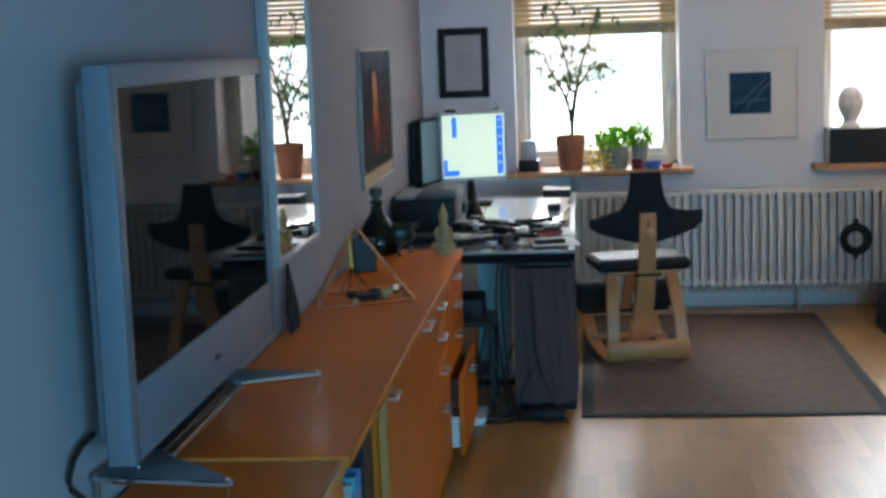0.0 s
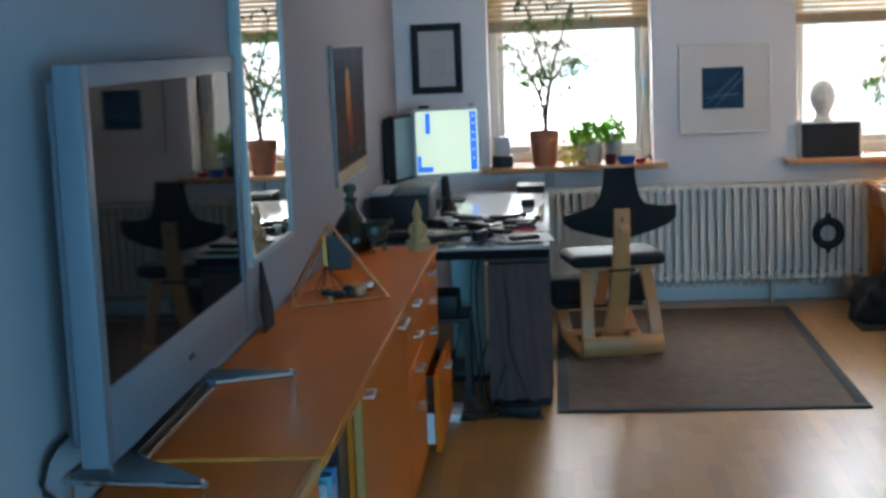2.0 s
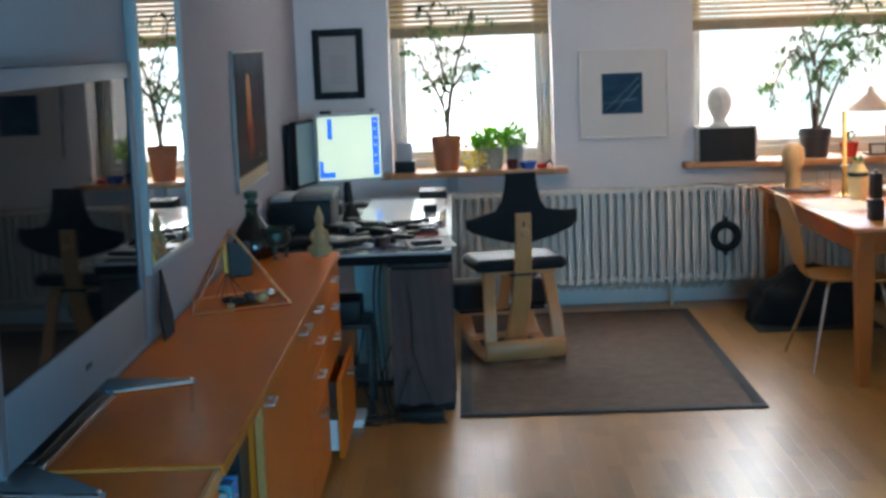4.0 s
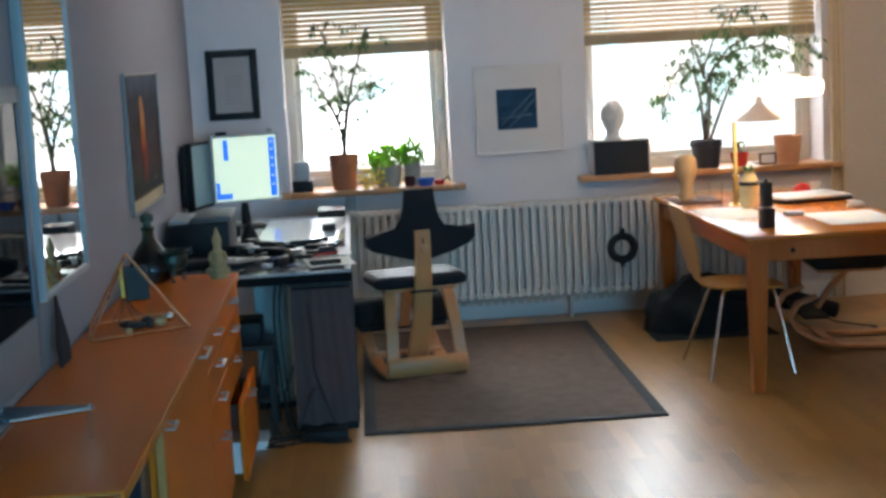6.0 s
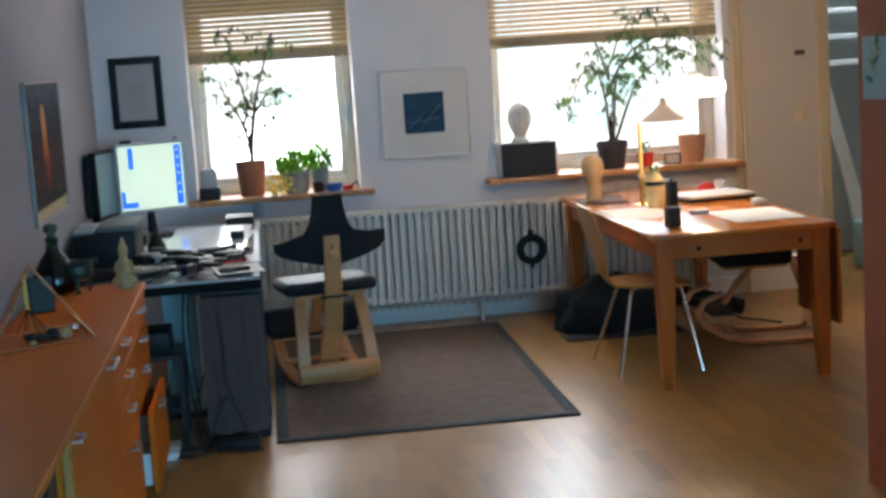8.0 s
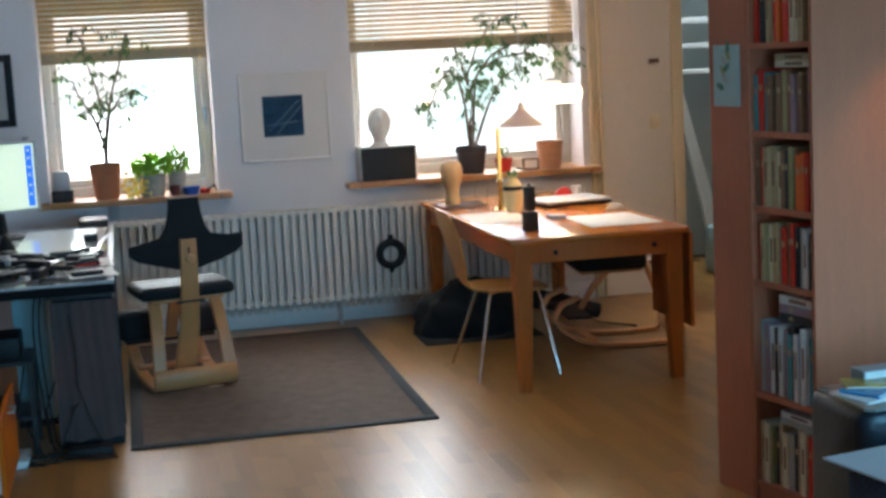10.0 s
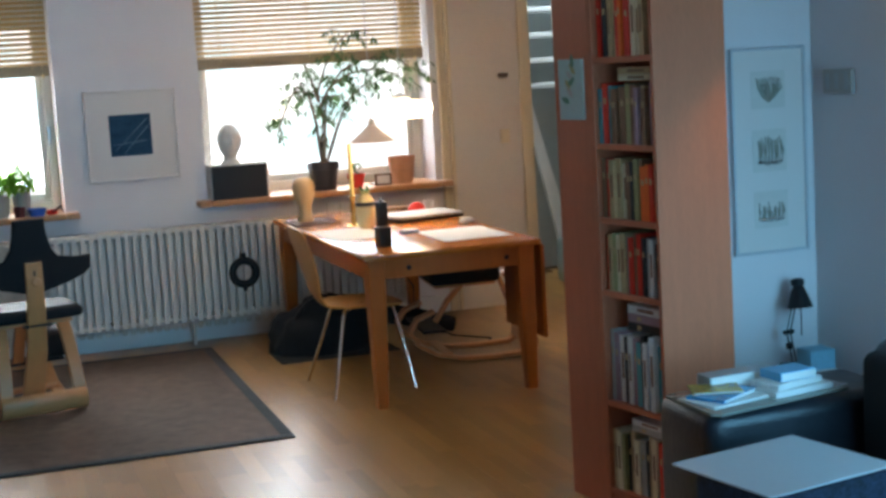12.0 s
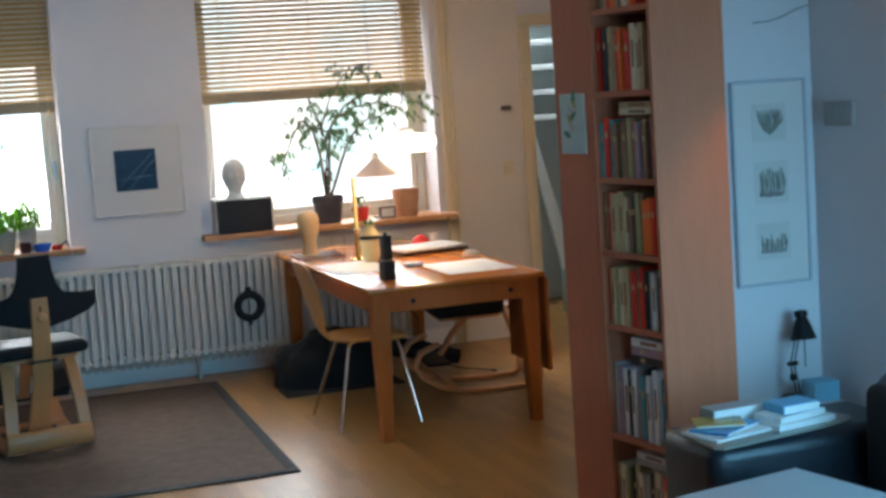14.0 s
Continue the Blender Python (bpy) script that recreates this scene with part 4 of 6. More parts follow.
for x, y in ((DX0 + 0.03, DY0 + 0.04), (DX1 - 0.03, DY1 - 0.05), (DX0 + 0.03, DY1 - 0.05), (DX1 - 0.02, DY0 + 0.45)):
    part("leg", box(B(), (x - 0.02, y - 0.02, 0.0), (x + 0.02, y + 0.02, DT - 0.051), 0.003), M_DARKPAINT, desk)
part("keyboard_shelf", box(B(), (-0.50, DY0 + 0.03, 0.672), (DX1 - 0.012, DY0 + 0.42, 0.684), 0.002), M_DARKPAINT, desk, "pull-out tray under the desktop")

ped = thing("desk_pedestal", "tall dark pedestal hung with brown cloth beside desk", "cabinet", (-0.355, 6.92, 0))
part("body", box(B(), (-0.135, -0.16, 0.0), (0.135, 0.22, 0.662), 0.006), M_BLACKPL, ped)
drape = B()
cols, rows_n = 40, 14
grid = [[drape.verts.new((-0.14 + 0.28 * i / cols, -0.178 + 0.004 * math.sin(i * 0.35) * (0.3 + 0.7 * (1 - j / rows_n)) + 0.0015 * math.sin(i * 0.9 + j * 0.4), 0.035 + 0.62 * j / rows_n + 0.006 * math.sin(i * 0.4) * (j == 0))) for i in range(cols + 1)] for j in range(rows_n + 1)]
back_grid = [[drape.verts.new(v.co + Vector((0, 0.004, 0))) for v in row] for row in grid]
for g in (grid, back_grid):
    for j in range(rows_n):
        for i in range(cols):
            drape.faces.new((g[j][i], g[j][i + 1], g[j + 1][i + 1], g[j + 1][i]))
part("cloth", drape, M_DRAPE, ped, "dull brown cloth front")
part("cable", tube(B(), [(-0.06, -0.195, 0.60), (-0.045, -0.20, 0.45), (-0.05, -0.195, 0.30), (-0.01, -0.198, 0.16), (0.03, -0.20, 0.05), (0.06, -0.205, 0.012)], 0.0035, 6), M_CABLE, ped, "thin black cable down the cloth")


def flat_box(name, label, cat, a, b, mat, bev=0.006, group=""):
    cxx, cyy = (a[0] + b[0]) / 2, (a[1] + b[1]) / 2
    return solid(name, box(B(), (a[0] - cxx, a[1] - cyy, 0), (b[0] - cxx, b[1] - cyy, b[2] - a[2]), bev, 2), mat, label, cat, (cxx, cyy, a[2]), 0, group)


flat_box("hard_drive", "black drive box on the tray under desk", "hard drive", (-0.485, 6.73, 0.6845), (-0.24, 7.0, 0.6888), M_BLACKPL, 0.001)
# Box added for a blue-lit strip of wall; its pale blue holds that light.
flat_box("under_desk_panel", "pale blue panel for the blue-lit strip under desk", "computer", (-0.69, 7.25, 0.03), (-0.53, 7.68, 0.64), material("pale_blue_panel", (0.46, 0.66, 0.70), 0.45, vary=0.06, scale=4), 0.006)
flat_box("panel_stand", "low black stand added under the pale blue panel", "stand", (-0.70, 7.24, 0.0), (-0.52, 7.69, 0.0295), M_BLACKPL, 0.003)
stool = thing("printer_stand", "small black metal stand under the desk", "stand", (-0.66, 6.86, 0))
part("top", box(B(), (-0.17, -0.15, 0.40), (0.08, 0.15, 0.42), 0.003), M_DARKPAINT, stool)
part("shelf", box(B(), (-0.17, -0.15, 0.16), (0.08, 0.15, 0.175), 0.003), M_DARKPAINT, stool)
for x in (-0.155, 0.065):
    for y in (-0.135, 0.135):
        part("leg", box(B(), (x - 0.012, y - 0.012, 0), (x + 0.012, y + 0.012, 0.399), 0.002), M_DARKPAINT, stool)
flat_box("small_printer", "dark grey office device on the stand", "printer", (-0.81, 6.74, 0.4205), (-0.63, 6.98, 0.52), M_BLACKPL, 0.01)
flat_box("router", "black box with white stripe on stand", "router", (-0.81, 6.74, 0.1755), (-0.66, 6.95, 0.23), M_BLACKPL, 0.008)
flat_box("power_supply", "flat black power box on the floor", "power supply", (-0.46, 6.56, 0.0), (-0.27, 6.65, 0.045), M_BLACKPL, 0.006)
flat_box("power_strip", "white socket strip lying on the floor", "power strip", (-0.72, 6.50, 0.0), (-0.62, 6.72, 0.035), M_WHITE, 0.006)
for i in range(7):
    r2 = random.Random(20 + i)
    x, y = -0.70 + 0.06 * i, 6.56 + 0.05 * r2.random()
    pts = [(x + 0.10 * math.sin(q * 1.3 + i), y - 0.08 * math.cos(q * 0.9 + i * 2), 0.006 + 0.005 * (i % 3)) for q in range(6)]
    if i % 2:
        pts = [(x + 0.02, 6.80, 0.45 - 0.05 * i), (x - 0.02, 6.70, 0.20)] + pts
    solid("cable", tube(B(), pts, 0.0042, 6), M_CABLE, "black computer cable trailing on the floor", "cable", group="cables under the desk")
for i, x in enumerate((-0.56, -0.535)):
    solid("cable", tube(B(), [(x, 6.95, 0.68), (x - 0.015, 6.94, 0.60), (x - 0.022, 6.93, 0.50), (x - 0.018, 6.92, 0.38), (x - 0.008, 6.90, 0.25), (x + 0.005, 6.86, 0.12), (x + 0.02, 6.80, 0.03), (x + 0.05, 6.72, 0.006)], 0.005, 6), M_CABLE, "black cable hanging under the desk", "cable", group="cables under the desk")


def monitor(at, turn, w, h, lit, label, base=0.16):
    t = thing("monitor", label, "monitor", at, turn, "computer monitors")
    b = 0.016
    for a, c in (((-w, -0.02, base), (-w + b, 0.02, base + h)), ((w - b, -0.02, base), (w, 0.02, base + h)), ((-w + b, -0.02, base), (w - b, 0.02, base + b)), ((-w + b, -0.02, base + h - b), (w - b, 0.02, base + h))):
        part("bezel", box(B(), a, c, 0.003), M_SILVER if lit else M_BLACKPL, t)
    scr = part("screen", box(B(), (-w + b, -0.014, base + b), (w - b, 0.018, base + h - b)), glow("lit_screen", (0.72, 0.86, 0.66), 0.62) if lit else glow("side_screen", (0.12, 0.20, 0.23), 0.18), t, "glowing computer screen")
    part("back_shell", box(B(), (-w + 0.01, 0.0205, base + 0.01), (w - 0.01, 0.055, base + h - 0.01), 0.015, 3), M_BLACKPL, t)
    part("stand", tube(B(), [(0, 0.06, base + h * 0.4), (0, 0.07, base * 0.7), (0, 0.05, 0.015)], [0.022, 0.025, 0.03], 10), M_BLACKPL, t)
    part("foot", box(B(), (-0.11, -0.06, 0.0), (0.11, 0.12, 0.014), 0.006, 2), M_BLACKPL, t)
    if lit:
        blue_m, line_m = glow("screen_blue", (0.02, 0.16, 0.75), 0.8), glow("screen_grey", (0.50, 0.62, 0.60), 0.5)
        for x0, x1, z0, z1, mm in ((0.74, 0.95, 0.03, 0.97, blue_m), (-0.70, -0.54, 0.64, 0.97, blue_m), (-0.98, -0.86, 0.03, 0.30, blue_m), (-0.86, -0.48, 0.03, 0.12, blue_m),
                                   (-0.86, 0.10, 0.60, 0.615, line_m), (-0.50, -0.49, 0.12, 0.60, line_m), (-0.20, 0.30, 0.80, 0.815, line_m)):
            part("screen_pane", box(B(), (x0 * (w - b), -0.0165, base + b + z0 * (h - 2 * b)), (x1 * (w - b), -0.0148, base + b + z1 * (h - 2 * b))), mm, scr)
        for z0 in (0.2, 0.34, 0.5, 0.62, 0.76, 0.88):
            part("screen_icon", box(B(), (0.80 * (w - b), -0.0186, base + b + z0 * (h - 2 * b)), (0.88 * (w - b), -0.017, base + b + (z0 + 0.035) * (h - 2 * b))), line_m, scr)
        part("webcam", box(B(), (-w + 0.04, -0.02, base + h + 0.0005), (-w + 0.10, 0.02, base + h + 0.018), 0.006, 2), M_BLACKPL, t)
        part("clip", box(B(), (w - 0.06, -0.012, base + h + 0.0005), (w - 0.03, 0.012, base + h + 0.022), 0.004), M_GREY, t)
    return t


monitor((-0.790, 8.62, DT), 20, 0.200, 0.390, True, "silver-framed computer monitor showing a bright drawing", 0.145)
monitor((-1.035, 8.46, DT), 74, 0.15, 0.37, False, "dark side monitor turned towards the desk chair", 0.14)
flat_box("printer", "large matt black printer on the desk", "printer", (-1.10, 7.40, DT), (-0.80, 7.86, DT + 0.165), M_BLACKPL, 0.012)
flat_box("scanner", "flat grey scanner lying on the printer", "scanner", (-0.98, 7.42, DT + 0.1655), (-0.79, 7.84, DT + 0.195), material("dark_grey_lid", (0.13, 0.13, 0.125), 0.45), 0.008)
flat_box("paper_tray", "flat dark tray with grey lid", "tray", (-1.10, 7.44, DT + 0.1655), (-1.0, 7.84, DT + 0.18), M_GREY, 0.004)
solid("desk_speaker", lathe(B(), [(0.045, 0), (0.05, 0.005), (0.044, 0.03), (0.025, 0.07), (0.008, 0.095), (0.001, 0.098)], 20), M_BLACKPL, "small black cone on the scanner lid", "speaker", (-0.745, 7.98, DT + 0.0))
flat_box("speaker_base", "low black box on the desk under monitors", "box", (-0.98, 8.02, DT), (-0.80, 8.25, DT + 0.075), M_BLACKPL, 0.008)
flat_box("modem", "low black box behind the keyboard", "modem", (-0.40, 8.62, DT), (-0.24, 8.86, DT + 0.07), M_BLACKPL, 0.008)
key = thing("keyboard", "white computer keyboard lying askew", "keyboard", (-0.80, 8.10, DT), 62)
part("base", box(B(), (-0.22, -0.07, 0.0), (0.22, 0.07, 0.014), 0.004, 2), M_WHITE, key)
keyme = mesh_of("key", box(B(), (-0.008, -0.008, 0), (0.008, 0.008, 0.006), 0.002), M_PAPER)
for i in range(22):
    for j in range(6):
        piece("key", keyme, key, pose(-0.205 + 0.0195 * i, -0.054 + 0.0215 * j, 0.0142))
paper_me = mesh_of("paper_sheet", box(B(), (-0.105, -0.148, 0), (0.105, 0.148, 0.0012)), M_PAPER)
for i, (x, y, a) in enumerate(((-0.42, 7.52, 12), (-0.52, 7.48, -20), (-0.36, 7.30, 30), (-0.45, 7.45, 80), (-0.33, 7.28, 5), (-0.60, 7.40, 40), (-0.31, 6.92, 8), (-0.74, 7.12, 60))):
    ob = new("paper_sheet", paper_me)
    ob.matrix_basis = pose(x, y, DT + 0.0006 + 0.0016 * i, 0, 0, a)
    tagged(ob, "loose white paper sheet on the cluttered desk", "paper", "papers on the desk")
r3 = random.Random(11)
# Made-up wedge, tilted so its gloss throws the window's glare at the camera.
slope = B()
bmesh.ops.create_cube(slope, size=1)
for v in slope.verts:
    far_end = v.co.y > 0
    v.co = Vector((v.co.x * 0.42, v.co.y * 0.72, (0.008 + 0.046 * far_end) if v.co.z > 0 else 0.0))
solid("glare_wedge", slope, material("glossy_white_wedge", (0.84, 0.86, 0.86), 0.10, vary=0.02, scale=4, bump=0.0, spec=0.8, coat=1.0), "made-up glossy white wedge, tilted to mirror the window", "drawing board", (-0.475, 8.02, DT + 0.0002), -4)
gadgets = [("pen_case", "black zip case on the papers", 0.10, 0.03, 0.022, M_BLACKPL), ("phone", "dark handset lying on the desk", 0.07, 0.028, 0.016, M_BLACKPL), ("camera_body", "small black gadget among papers", 0.055, 0.04, 0.035, M_BLACKPL),
           ("notebook", "dark notebook on the desk papers", 0.07, 0.10, 0.014, M_DARKPAINT), ("cable_box", "grey adapter on the desk", 0.035, 0.03, 0.025, M_GREY), ("headset", "black folded headset part on desk", 0.08, 0.02, 0.03, M_BLACKPL)]
for i in range(44):
    nm, lb, w, d, h, mt = gadgets[i % 6]
    k = r3.uniform(0.55, 1.0)
    w, d, h = w * k, d * k, h * r3.uniform(0.7, 1.5)
    x, y = -0.84 + 0.54 * r3.random() ** 1.2, 6.76 + 0.80 * r3.random()
    if i % 6 == 3:
        y += 0.1
    solid(nm, box(B(), (-w, -d, 0), (w, d, h), min(w, d, h) * 0.3, 2), mt, lb, nm.replace("_", " "), (x, y, DT + 0.0145 + 0.002 * (i % 4)), r3.uniform(-70, 70), "gadgets on the desk")
flat_box("ink_box", "small dark box on the glossy wedge", "box", (-0.36, 7.95, DT + 0.030), (-0.29, 8.02, DT + 0.065), M_BLACKPL, 0.003)
for i in range(5):
    solid("pen", tube(B(), [(-0.07, 0, 0.005), (0.05, 0, 0.005), (0.07, 0, 0.005)], [0.0045, 0.0045, 0.001], 6), (M_RED, M_BLUEPL, M_BLACKPL)[i % 3], "thin pen on the desk papers", "pen", (r3.uniform(-0.7, -0.3), r3.uniform(6.9, 7.6), DT + 0.02), r3.uniform(0, 180), "pens on the desk")

# ---- things on the sideboard ----
pyr = thing("copper_pyramid", "open pyramid of copper rods on the sideboard", "ornament", (0, 0, ST))
base = [(-1.075, 5.13), (-0.765, 5.285), (-0.850, 5.60), (-1.128, 5.43)]
apex = (-0.970, 5.335, 0.262)
for i in range(4):
    p, q = base[i], base[(i + 1) % 4]
    part("rod", tube(B(), [(*p, 0.005), (*q, 0.005)], 0.0045, 8), M_COPPER, pyr)
    part("rod", tube(B(), [(*p, 0.005), apex], 0.0045, 8), M_COPPER, pyr)
clip = part("clip", tube(B(), [(-0.985, 5.31, 0.115), (-0.99, 5.312, 0.232)], 0.0065, 8), M_YELLOW, pyr, "yellow plastic clip")
for i in range(6):
    a = radians(60 * i)
    part("thread", tube(B(), [(-0.985, 5.31, 0.118), (-0.975 + 0.055 * math.cos(a), 5.33 + 0.055 * math.sin(a), 0.03)], 0.0015, 5), M_DARKPAINT, pyr)
def pebble(name, label, at, r, squash, mat):
    bm = B()
    bmesh.ops.create_icosphere(bm, subdivisions=3, radius=r)
    for v in bm.verts:
        v.co *= 1 + 0.12 * noise.noise(v.co * 30 + Vector(at) * 7)
        v.co.z *= squash
    solid(name, bm, mat, label, "stone", (at[0], at[1], at[2] + r * squash * 0.93))
for i, (x, y, r, q) in enumerate(((-0.95, 5.33, 0.030, 0.45), (-0.99, 5.36, 0.026, 0.5), (-0.92, 5.37, 0.022, 0.9), (-0.905, 5.33, 0.014, 0.9))):
    pebble("dark_pebble", "dark grey stone inside the copper pyramid", (x, y, ST), r, q, M_DARKPAINT)
pebble("pale_pebble", "cream egg-shaped stone inside the copper pyramid", (-0.872, 5.35, ST), 0.021, 0.95, M_STONE)
pebble("white_pebble", "small white stone inside the copper pyramid", (-0.965, 5.24, ST), 0.014, 0.8, M_STONE)
pebble("glass_marble", "small shiny ball beside the cream stone", (-0.855, 5.44, ST), 0.018, 1.0, M_CHROME)

easel = thing("photo_frame", "dark photo frame leaning against the wall", "photo frame", (-1.088, 4.80, ST), 0)
part("frame", plate(B(), [(-0.075, 0.0), (-0.070, 0.075), (0.070, 0.205), (0.095, 0.05), (0.06, 0.0)], 0.010, 0, 0.003), M_BLACK, easel, "", pose(-0.006, 0, 0.002, 0, -9, 0))
part("photo", plate(B(), [(-0.058, 0.014), (-0.055, 0.068), (0.060, 0.175), (0.078, 0.05), (0.05, 0.014)], 0.001, 0), material("dark_photo", (0.03, 0.028, 0.034), 0.7, vary=0.5, scale=12, bump=0, spec=0.1), easel, "", pose(0.0045, 0, 0.002, 0, -9, 0))
fr2 = thing("photo_frame", "small dark standing photo frame behind the pyramid", "photo frame", (-1.03, 5.93, ST), 20)
part("frame", box(B(), (-0.045, -0.006, 0.001), (0.045, 0.006, 0.135), 0.003), M_DARKPAINT, fr2, "", pose(0, 0, 0.002, -12))
part("strut", box(B(), (-0.012, 0.03, 0.0), (0.012, 0.034, 0.09)), M_DARKPAINT, fr2, "", pose(0, 0.03, 0, 12))

bottle = thing("glass_bottle", "big-bellied dark green glass bottle with stopper", "bottle", (-1.045, 6.40, ST))
part("flask", lathe(B(), [(0.060, 0), (0.084, 0.012), (0.090, 0.05), (0.080, 0.10), (0.052, 0.15), (0.028, 0.182), (0.024, 0.215), (0.028, 0.222), (0.028, 0.235)], 28), M_GREENGLASS, bottle)
part("content", lathe(B(), [(0.05, 0.006), (0.076, 0.016), (0.083, 0.05), (0.073, 0.10), (0.040, 0.150), (0.001, 0.155)], 24), material("dark_liquid", (0.018, 0.008, 0.006), 0.2), bottle)
part("stopper", lathe(B(), [(0.016, 0.22), (0.018, 0.255), (0.028, 0.258), (0.029, 0.285), (0.015, 0.292)], 20), material("green_cap", (0.035, 0.075, 0.05), 0.4), bottle)
pot = thing("bronze_pot", "dark green bronze footed pot beside the bottle", "pot", (-0.955, 6.41, ST), 15)
M_BRONZE = material("green_bronze", (0.035, 0.055, 0.045), 0.35, metal=0.5, vary=0.4, scale=22, bump=0.4)
part("bowl", lathe(B(), [(0.03, 0.045), (0.058, 0.06), (0.068, 0.09), (0.060, 0.115), (0.072, 0.125), (0.070, 0.131), (0.05, 0.118), (0.04, 0.09), (0.001, 0.075)], 24), M_BRONZE, pot)
for i in range(3):
    a = radians(120 * i + 20)
    part("foot", tube(B(), [(0.045 * math.cos(a), 0.045 * math.sin(a), 0.065), (0.055 * math.cos(a), 0.055 * math.sin(a), 0.03), (0.05 * math.cos(a), 0.05 * math.sin(a), 0.0)], [0.013, 0.010, 0.013], 8), M_BRONZE, pot)
for s in (-1, 1):
    part("lug", tube(B(), [(s * 0.06, 0, 0.10), (s * 0.085, 0, 0.115), (s * 0.085, 0, 0.135), (s * 0.066, 0, 0.125)], 0.006, 7), M_BRONZE, pot)
solid("soft_case", box(B(), (-0.11, -0.05, 0), (0.11, 0.05, 0.045), 0.02, 4), M_BLACK, "black soft case lying at the desk end", "case", (-0.93, 6.98, DT), 10)
stat = B()
lathe(stat, [(0.050, 0), (0.052, 0.02), (0.046, 0.03), (0.050, 0.045), (0.040, 0.075), (0.030, 0.095), (0.034, 0.11), (0.022, 0.125), (0.021, 0.135), (0.027, 0.15), (0.026, 0.17), (0.015, 0.188), (0.008, 0.205), (0.002, 0.214)], 20)
for s in (-1, 1):
    tube(stat, [(s * 0.032, 0, 0.108), (s * 0.046, -0.01, 0.085), (s * 0.034, -0.03, 0.062), (0, -0.040, 0.058)], [0.012, 0.012, 0.010, 0.008], 8)
    tube(stat, [(s * 0.02, 0, 0.04), (s * 0.055, -0.02, 0.032), (0.0, -0.048, 0.03)], [0.02, 0.017, 0.014], 8)
for v in stat.verts:
    v.co.x *= 0.74
    v.co.y *= 0.80
solid("statuette", stat, M_STONE, "small seated statuette of pale yellowish stone", "statue", (-0.765, 6.42, ST))

# ---- plants and things on the sills ----
leaf_bm = B()
for p in ((0, 0, 0), (0.0085, 0.016, 0.003), (0.0105, 0.030, 0.002), (0.0052, 0.047, -0.004), (0, 0.060, -0.009), (-0.0052, 0.047, -0.004), (-0.0105, 0.030, 0.002), (-0.0085, 0.016, 0.003)):
    leaf_bm.verts.new(p)
leaf_bm.verts.ensure_lookup_table()
mid = [leaf_bm.verts.new((0, y, -0.003)) for y in (0.016, 0.030, 0.047)]
vv = leaf_bm.verts
vv.ensure_lookup_table()
for f in ((0, 1, 8), (1, 2, 9, 8), (2, 3, 10, 9), (3, 4, 10), (4, 5, 10), (5, 6, 9, 10), (6, 7, 8, 9), (7, 0, 8)):
    leaf_bm.faces.new([vv[i] for i in f])
leaf_me = mesh_of("leaf", leaf_bm, M_LEAF)


def pot_of(t, r0, r1, h, mat, rim=True):
    prof = [(r0, 0), (r0 * 1.02, 0.004), (r0 + (r1 - r0) * 0.8, h * 0.74)] + ([(r1, h * 0.75), (r1 * 1.03, h * 0.77), (r1 * 1.03, h), (r1 * 0.93, h)] if rim else [(r1, h), (r1 * 0.93, h)]) + [(r1 * 0.88, h * 0.85), (0.001, h * 0.84)]
    pot_ob = part("pot", lathe(B(), prof, 28), mat, t)
    part("soil", lathe(B(), [(r1 * 0.86, h * 0.84), (r1 * 0.86, h * 0.87), (0.001, h * 0.885)], 20), M_SOIL, pot_ob)


def ficus(label, at, pot_dims, pot_mat, stems, seed, n_leaf, size=1.0):
    """A lanky weeping fig: bent stems with twigs, and single drooping leaves along them. stems: lists of points."""
    r = random.Random(seed)
    t = thing("ficus_plant", label, "plant", at)
    pot_of(t, *pot_dims, pot_mat)
    twigs = []
    for pts in stems:
        k = len(pts)
        part("stem", tube(B(), pts, [0.011 * (1 - 0.7 * i / (k - 1)) for i in range(k)], 7), M_BARK, t)
        for i in range(k // 3, k):
            for _ in range(4):
                a, p = r.uniform(0, 2 * math.pi), Vector(pts[i]).lerp(Vector(pts[i - 1]), 0.75 * r.random())
                d = Vector((math.cos(a), 0.5 * math.sin(a), r.uniform(-0.4, 0.5)))
                ln = r.uniform(0.07, 0.23) * size
                q1, q2 = p + d * ln * 0.5 + Vector((0, 0, 0.012)), p + d * ln + Vector((0, 0, -0.30 * ln))
                part("twig", tube(B(), [p, q1, q2], [0.0026, 0.0022, 0.0014], 5), M_BARK, t)
                twigs.append((p, q1, q2))
    rest_v, rest_f = [], []
    for i in range(n_leaf):
        p, q1, q2 = twigs[i % len(twigs)]
        f = r.uniform(0.12, 1.0)
        at_p = p.lerp(q1, f * 2) if f < 0.5 else q1.lerp(q2, f * 2 - 1)
        s = r.uniform(0.55, 0.95) * size
        m_leaf = pose(*at_p, r.uniform(-95, -30), r.uniform(-35, 35), r.uniform(0, 360)) @ Matrix.Diagonal((s, s, s, 1))
        if i < 280:
            piece("leaf", leaf_me, t, m_leaf)
        else:
            k = len(rest_v)
            rest_v += [m_leaf @ v.co for v in leaf_me.vertices]
            rest_f += [[k + q for q in f.vertices] for f in leaf_me.polygons]
    if rest_v:
        me = bpy.data.meshes.new("foliage")
        me.from_pydata(rest_v, [], rest_f)
        me.materials.append(M_LEAFREST)
        tagged(piece("foliage", me, t, Matrix()), kind="stuff")
    return t


S = SZ + 0.002
